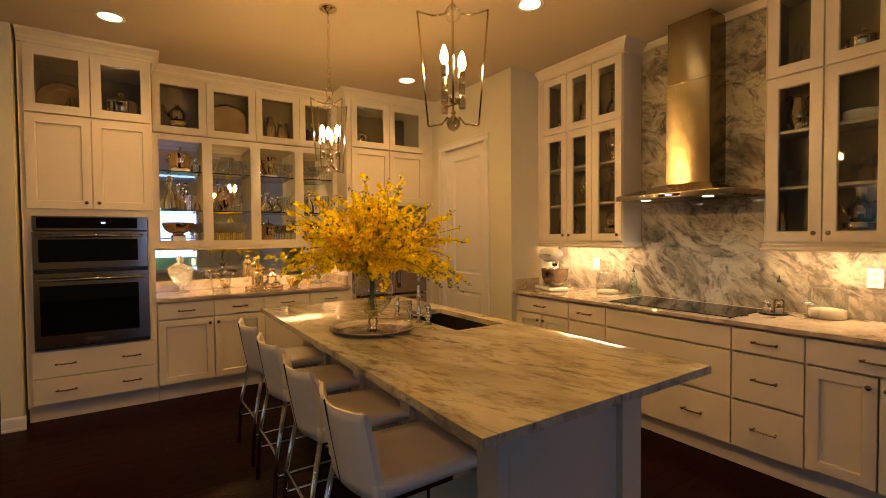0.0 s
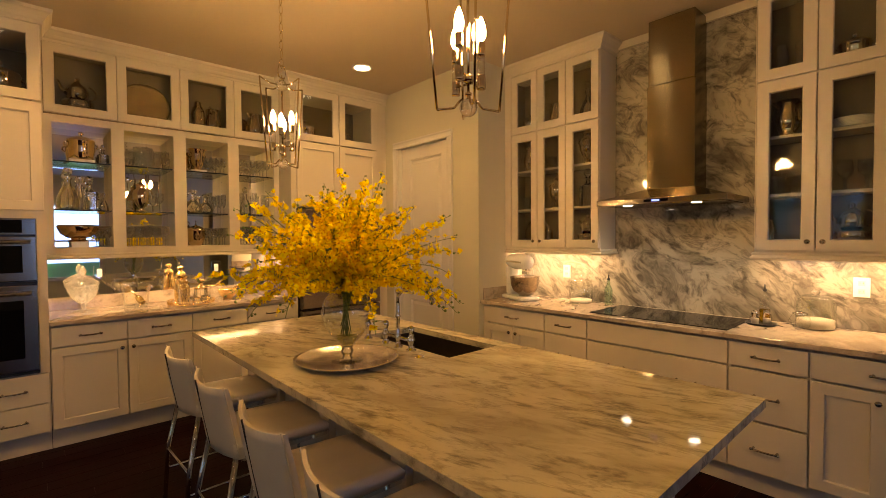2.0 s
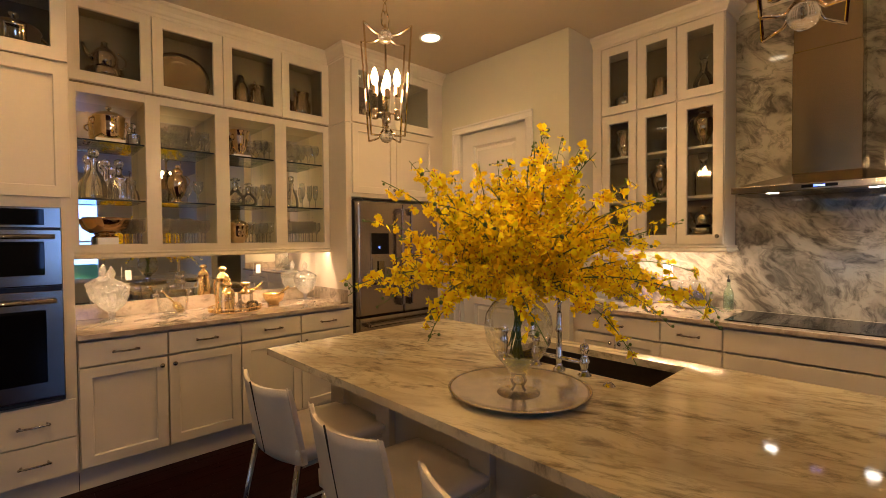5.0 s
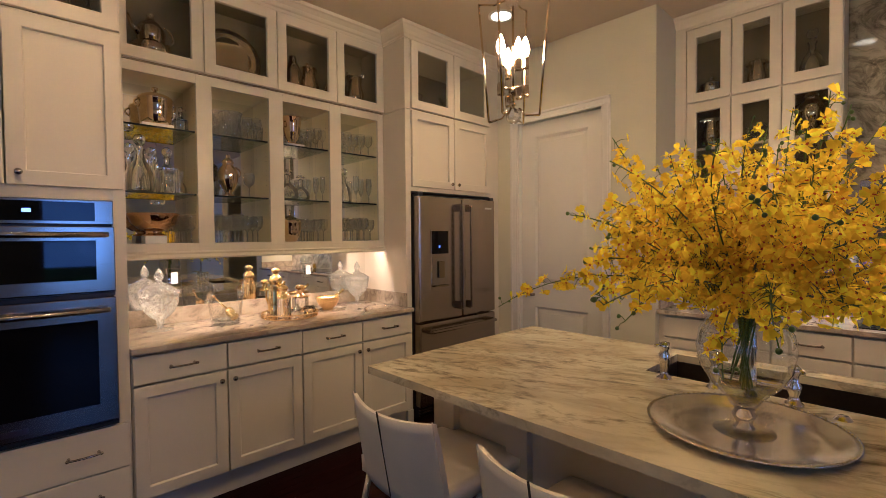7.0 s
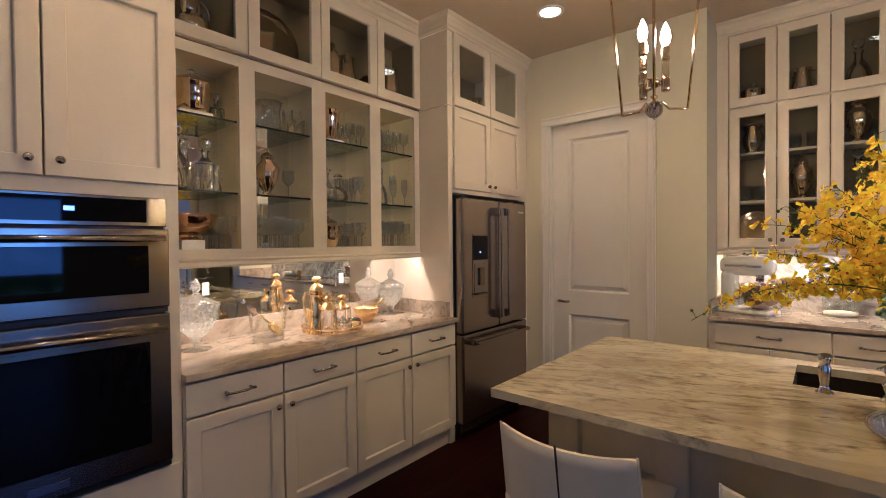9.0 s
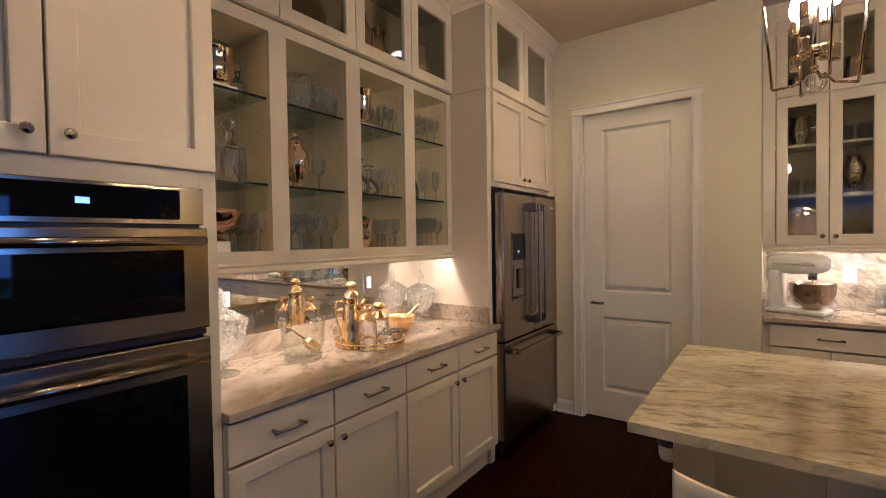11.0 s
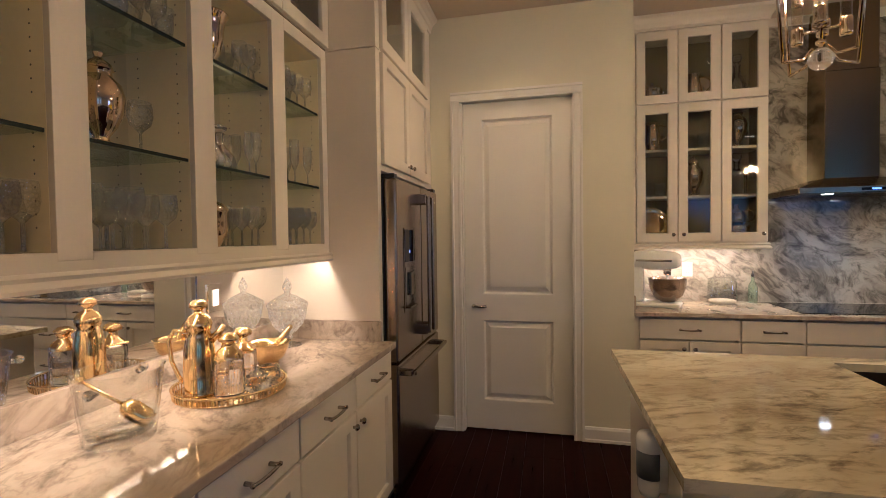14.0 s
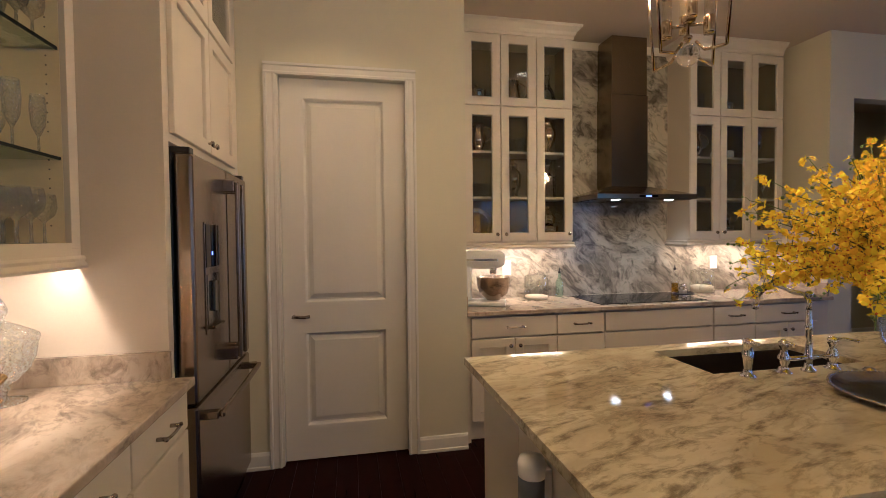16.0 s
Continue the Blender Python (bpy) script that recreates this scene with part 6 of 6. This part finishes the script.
part("hub", lathe(B(), [(0, -0.03), (0.022, -0.03), (0.026, 0.0), (0.03, 0.03)], -0.085, 0, 0.235, 16), CHROME, head)
part("beater", tube(B(), [(-0.085, 0, 0.22), (-0.085, 0, 0.12)], 0.007, 8), CHROME, mix)
bl = part("bowl", lathe(B(), [(0, 0.0), (0.045, 0.0), (0.05, 0.01), (0.092, 0.04), (0.112, 0.09), (0.116, 0.15), (0.119, 0.152), (0.112, 0.15), (0.104, 0.09), (0.07, 0.045), (0, 0.02)], -0.085, 0, 0.034, 30), FRIDGE, mix)


def canister(m, s, fill, label):
    root = thing("glass_canister", label, "canister", m, "glass canisters")
    part("jar", lathe(B(), [(0, 0.0), (0.075, 0.0), (0.08, 0.006), (0.08, 0.13), (0.074, 0.142), (0.074, 0.15)], n=32), VASEG, root)
    lid = part("lid", lathe(B(), [(0.079, 0.15), (0.079, 0.156), (0.05, 0.166), (0.012, 0.17)], n=32), VASEG, root)
    part("knob", lathe(B(), [(0.008, 0.168), (0.02, 0.18), (0.018, 0.194), (0, 0.198)], n=14), CRYSTAL, lid)
    part("filling", lathe(B(), [(0, 0.004), (0.076, 0.005), (0.077, fill), (0.05, fill + 0.006), (0, fill + 0.01)], n=28), FLOUR, root, "white flour")
    root.scale = (s, s, s)
    return root


canister(at(3.65, 2.78, CT), 1.2, 0.022, "round glass canister with a little white flour")
canister(at(3.675, 1.215, CT), 1.2, 0.045, "round glass canister half full of flour")


def oil_bottle(m, glassm, filled, label):
    root = thing("pour_bottle", label, "bottle", m, "pour bottles")
    part("bottle", lathe(B(), [(0, 0), (0.03, 0), (0.032, 0.005), (0.032, 0.12), (0.024, 0.145), (0.012, 0.165), (0.011, 0.195), (0.014, 0.2)], n=22), glassm, root)
    if filled:
        part("oil", lathe(B(), [(0, 0.004), (0.029, 0.004), (0.029, 0.085), (0, 0.086)], n=20), OIL, root, "golden cooking oil")
    part("stopper", lathe(B(), [(0.009, 0.2), (0.013, 0.203), (0.012, 0.215), (0.005, 0.222), (0.004, 0.245), (0, 0.246)], n=12), BLACK, root, "black pouring stopper")
    return root


oil_bottle(at(3.70, 2.555, CT), GREENG, False, "pale green glass soap bottle with pourer")
oil_bottle(at(3.69, 1.475, CT), WARE, True, "clear glass bottle half full of oil")
solid("small_tray", lathe(B(), [(0, 0.003), (0.075, 0.003), (0.085, 0.012), (0.088, 0.012), (0.078, 0.0), (0, 0.0)], n=28), BLACK, "small dark round tray beside the cooktop", "tray", at(3.59, 1.47, CT))
for dx, dy in ((-0.02, 0.03), (0.02, -0.025)):
    root = thing("spice_shaker", "small glass shaker with a steel lid", "shaker", at(3.59 + dx, 1.47 + dy, CT + 0.0035), "spice shakers")
    part("glass", lathe(B(), [(0, 0.0), (0.020, 0.0), (0.022, 0.004), (0.021, 0.06), (0.018, 0.065)], n=16), CRYSTAL, root)
    part("salt", lathe(B(), [(0, 0.002), (0.018, 0.002), (0.018, 0.035), (0, 0.036)], n=14), FLOUR, root, "white salt")
    part("lid", lathe(B(), [(0.019, 0.065), (0.021, 0.068), (0.019, 0.082), (0, 0.09)], n=16), CHROME, root)
bj = thing("round_jar", "small round tilted glass jar with a chrome lid", "jar", at(3.56, 1.27, CT))
part("globe", lathe(B(), [(0, 0.0), (0.03, 0.003), (0.052, 0.03), (0.055, 0.055), (0.042, 0.085), (0.034, 0.092)], n=24), WARE, bj)
part("lid", lathe(B(), [(0.036, 0.092), (0.037, 0.1), (0.02, 0.108), (0, 0.11)], n=20), CHROME, bj)


def outlet(m, w=0.075):
    root = thing("wall_outlet", "white electrical outlet on the stone splashback", "outlet", m, "wall outlets")
    part("plate", boxes((-w / 2, w / 2, -0.007, 0, -0.058, 0.058), bev=0.003), WHITEP, root)
    for z in (-0.024, 0.024):
        s = part("socket", boxes((-0.016, 0.016, -0.0085, -0.0072, z - 0.014, z + 0.014), bev=0.0006), TRIM, root)
        part("slot", boxes((-0.008, -0.006, -0.0092, -0.0086, z - 0.004, z + 0.006), (0.006, 0.008, -0.0092, -0.0086, z - 0.004, z + 0.006)), BLACK, s)
    return root


outlet(at(X_R - 0.0215, 2.99, 1.165, -90))
outlet(at(X_R - 0.0215, 1.02, 1.17, -90))


for ox in (0.597, 1.507):
    root = thing("wall_outlet", "mirror-plated outlet with a white insert on the mirror", "outlet", at(ox, 5.461, 1.20), "wall outlets")
    part("plate", boxes((-0.04, 0.04, -0.007, 0, -0.06, 0.06), bev=0.002), MIRROR, root, "mirror-finish cover plate")
    part("insert", boxes((-0.018, 0.018, -0.011, -0.0072, -0.035, 0.035), bev=0.001), WHITEP, root)

# chandelier of the breakfast corner, seen in the cabinet glass
ch = thing("chandelier", "dark iron chandelier with six candle shades, lit", "chandelier", at(-3.4, 2.5))
part("rod", tube(B(), [(0, 0, 3.05), (0, 0, 2.0)], 0.008, 8), BLACK, ch)
part("hub", lathe(B(), [(0, 1.94), (0.03, 1.96), (0.045, 2.0), (0.02, 2.06), (0.03, 2.1), (0.01, 2.14)], n=14), BLACK, ch)
SHADE = glow("lit_shade", (1.0, 0.72, 0.42), 3.0)
for k in range(6):
    a = radians(60 * k)
    c, q = math.cos(a), math.sin(a)
    arm = part("arm", tube(B(), [(0.03 * c, 0.03 * q, 2.02), (0.16 * c, 0.16 * q, 1.94), (0.28 * c, 0.28 * q, 2.0), (0.30 * c, 0.30 * q, 2.08)], 0.007, 6), BLACK, ch)
    part("shade", lathe(B(), [(0.055, 0.0), (0.035, 0.11)], 0.30 * c, 0.30 * q, 2.12, 16), SHADE, arm, "glowing white fabric shade")

# ---- floorboards ----
floor = thing("floor", "dark red-brown hardwood plank floor, satin finish", "floor", kind="structure")
part("subfloor", boxes((-4.62, 5.32, -4.4, 7.1, -0.05, -0.011)), GREY, floor)
PW = 0.125
plank = [boxes((0, l, 0, PW - 0.0015, -0.010, 0.0), bev=0.0012) for l in (0.9, 1.2, 1.5)]
plank = [(l - 0.0015, mesh("plank", b, FLOORM)) for l, b in zip((0.9, 1.2, 1.5), plank)]
far = B()
rp = random.Random(5)
y = -4.4
count = 0
while y < 7.0:
    x = -4.6 - rp.random()
    while x < 5.2:
        l, me = rp.choice(plank)
        if -1.3 < x < 3.0 and 0.2 < y < 5.0 and count < 280:
            ob = new("plank", me)
            ob.parent = floor
            ob.location = (x, y, 0)
            count += 1
        else:
            box(far, x, x + l - 0.0005, y, y + PW - 0.0015, -0.010, 0.0)
        x += l + 0.0015
    y += PW
tagged(part("far_planks", far, FLOORM, floor), kind="stuff")
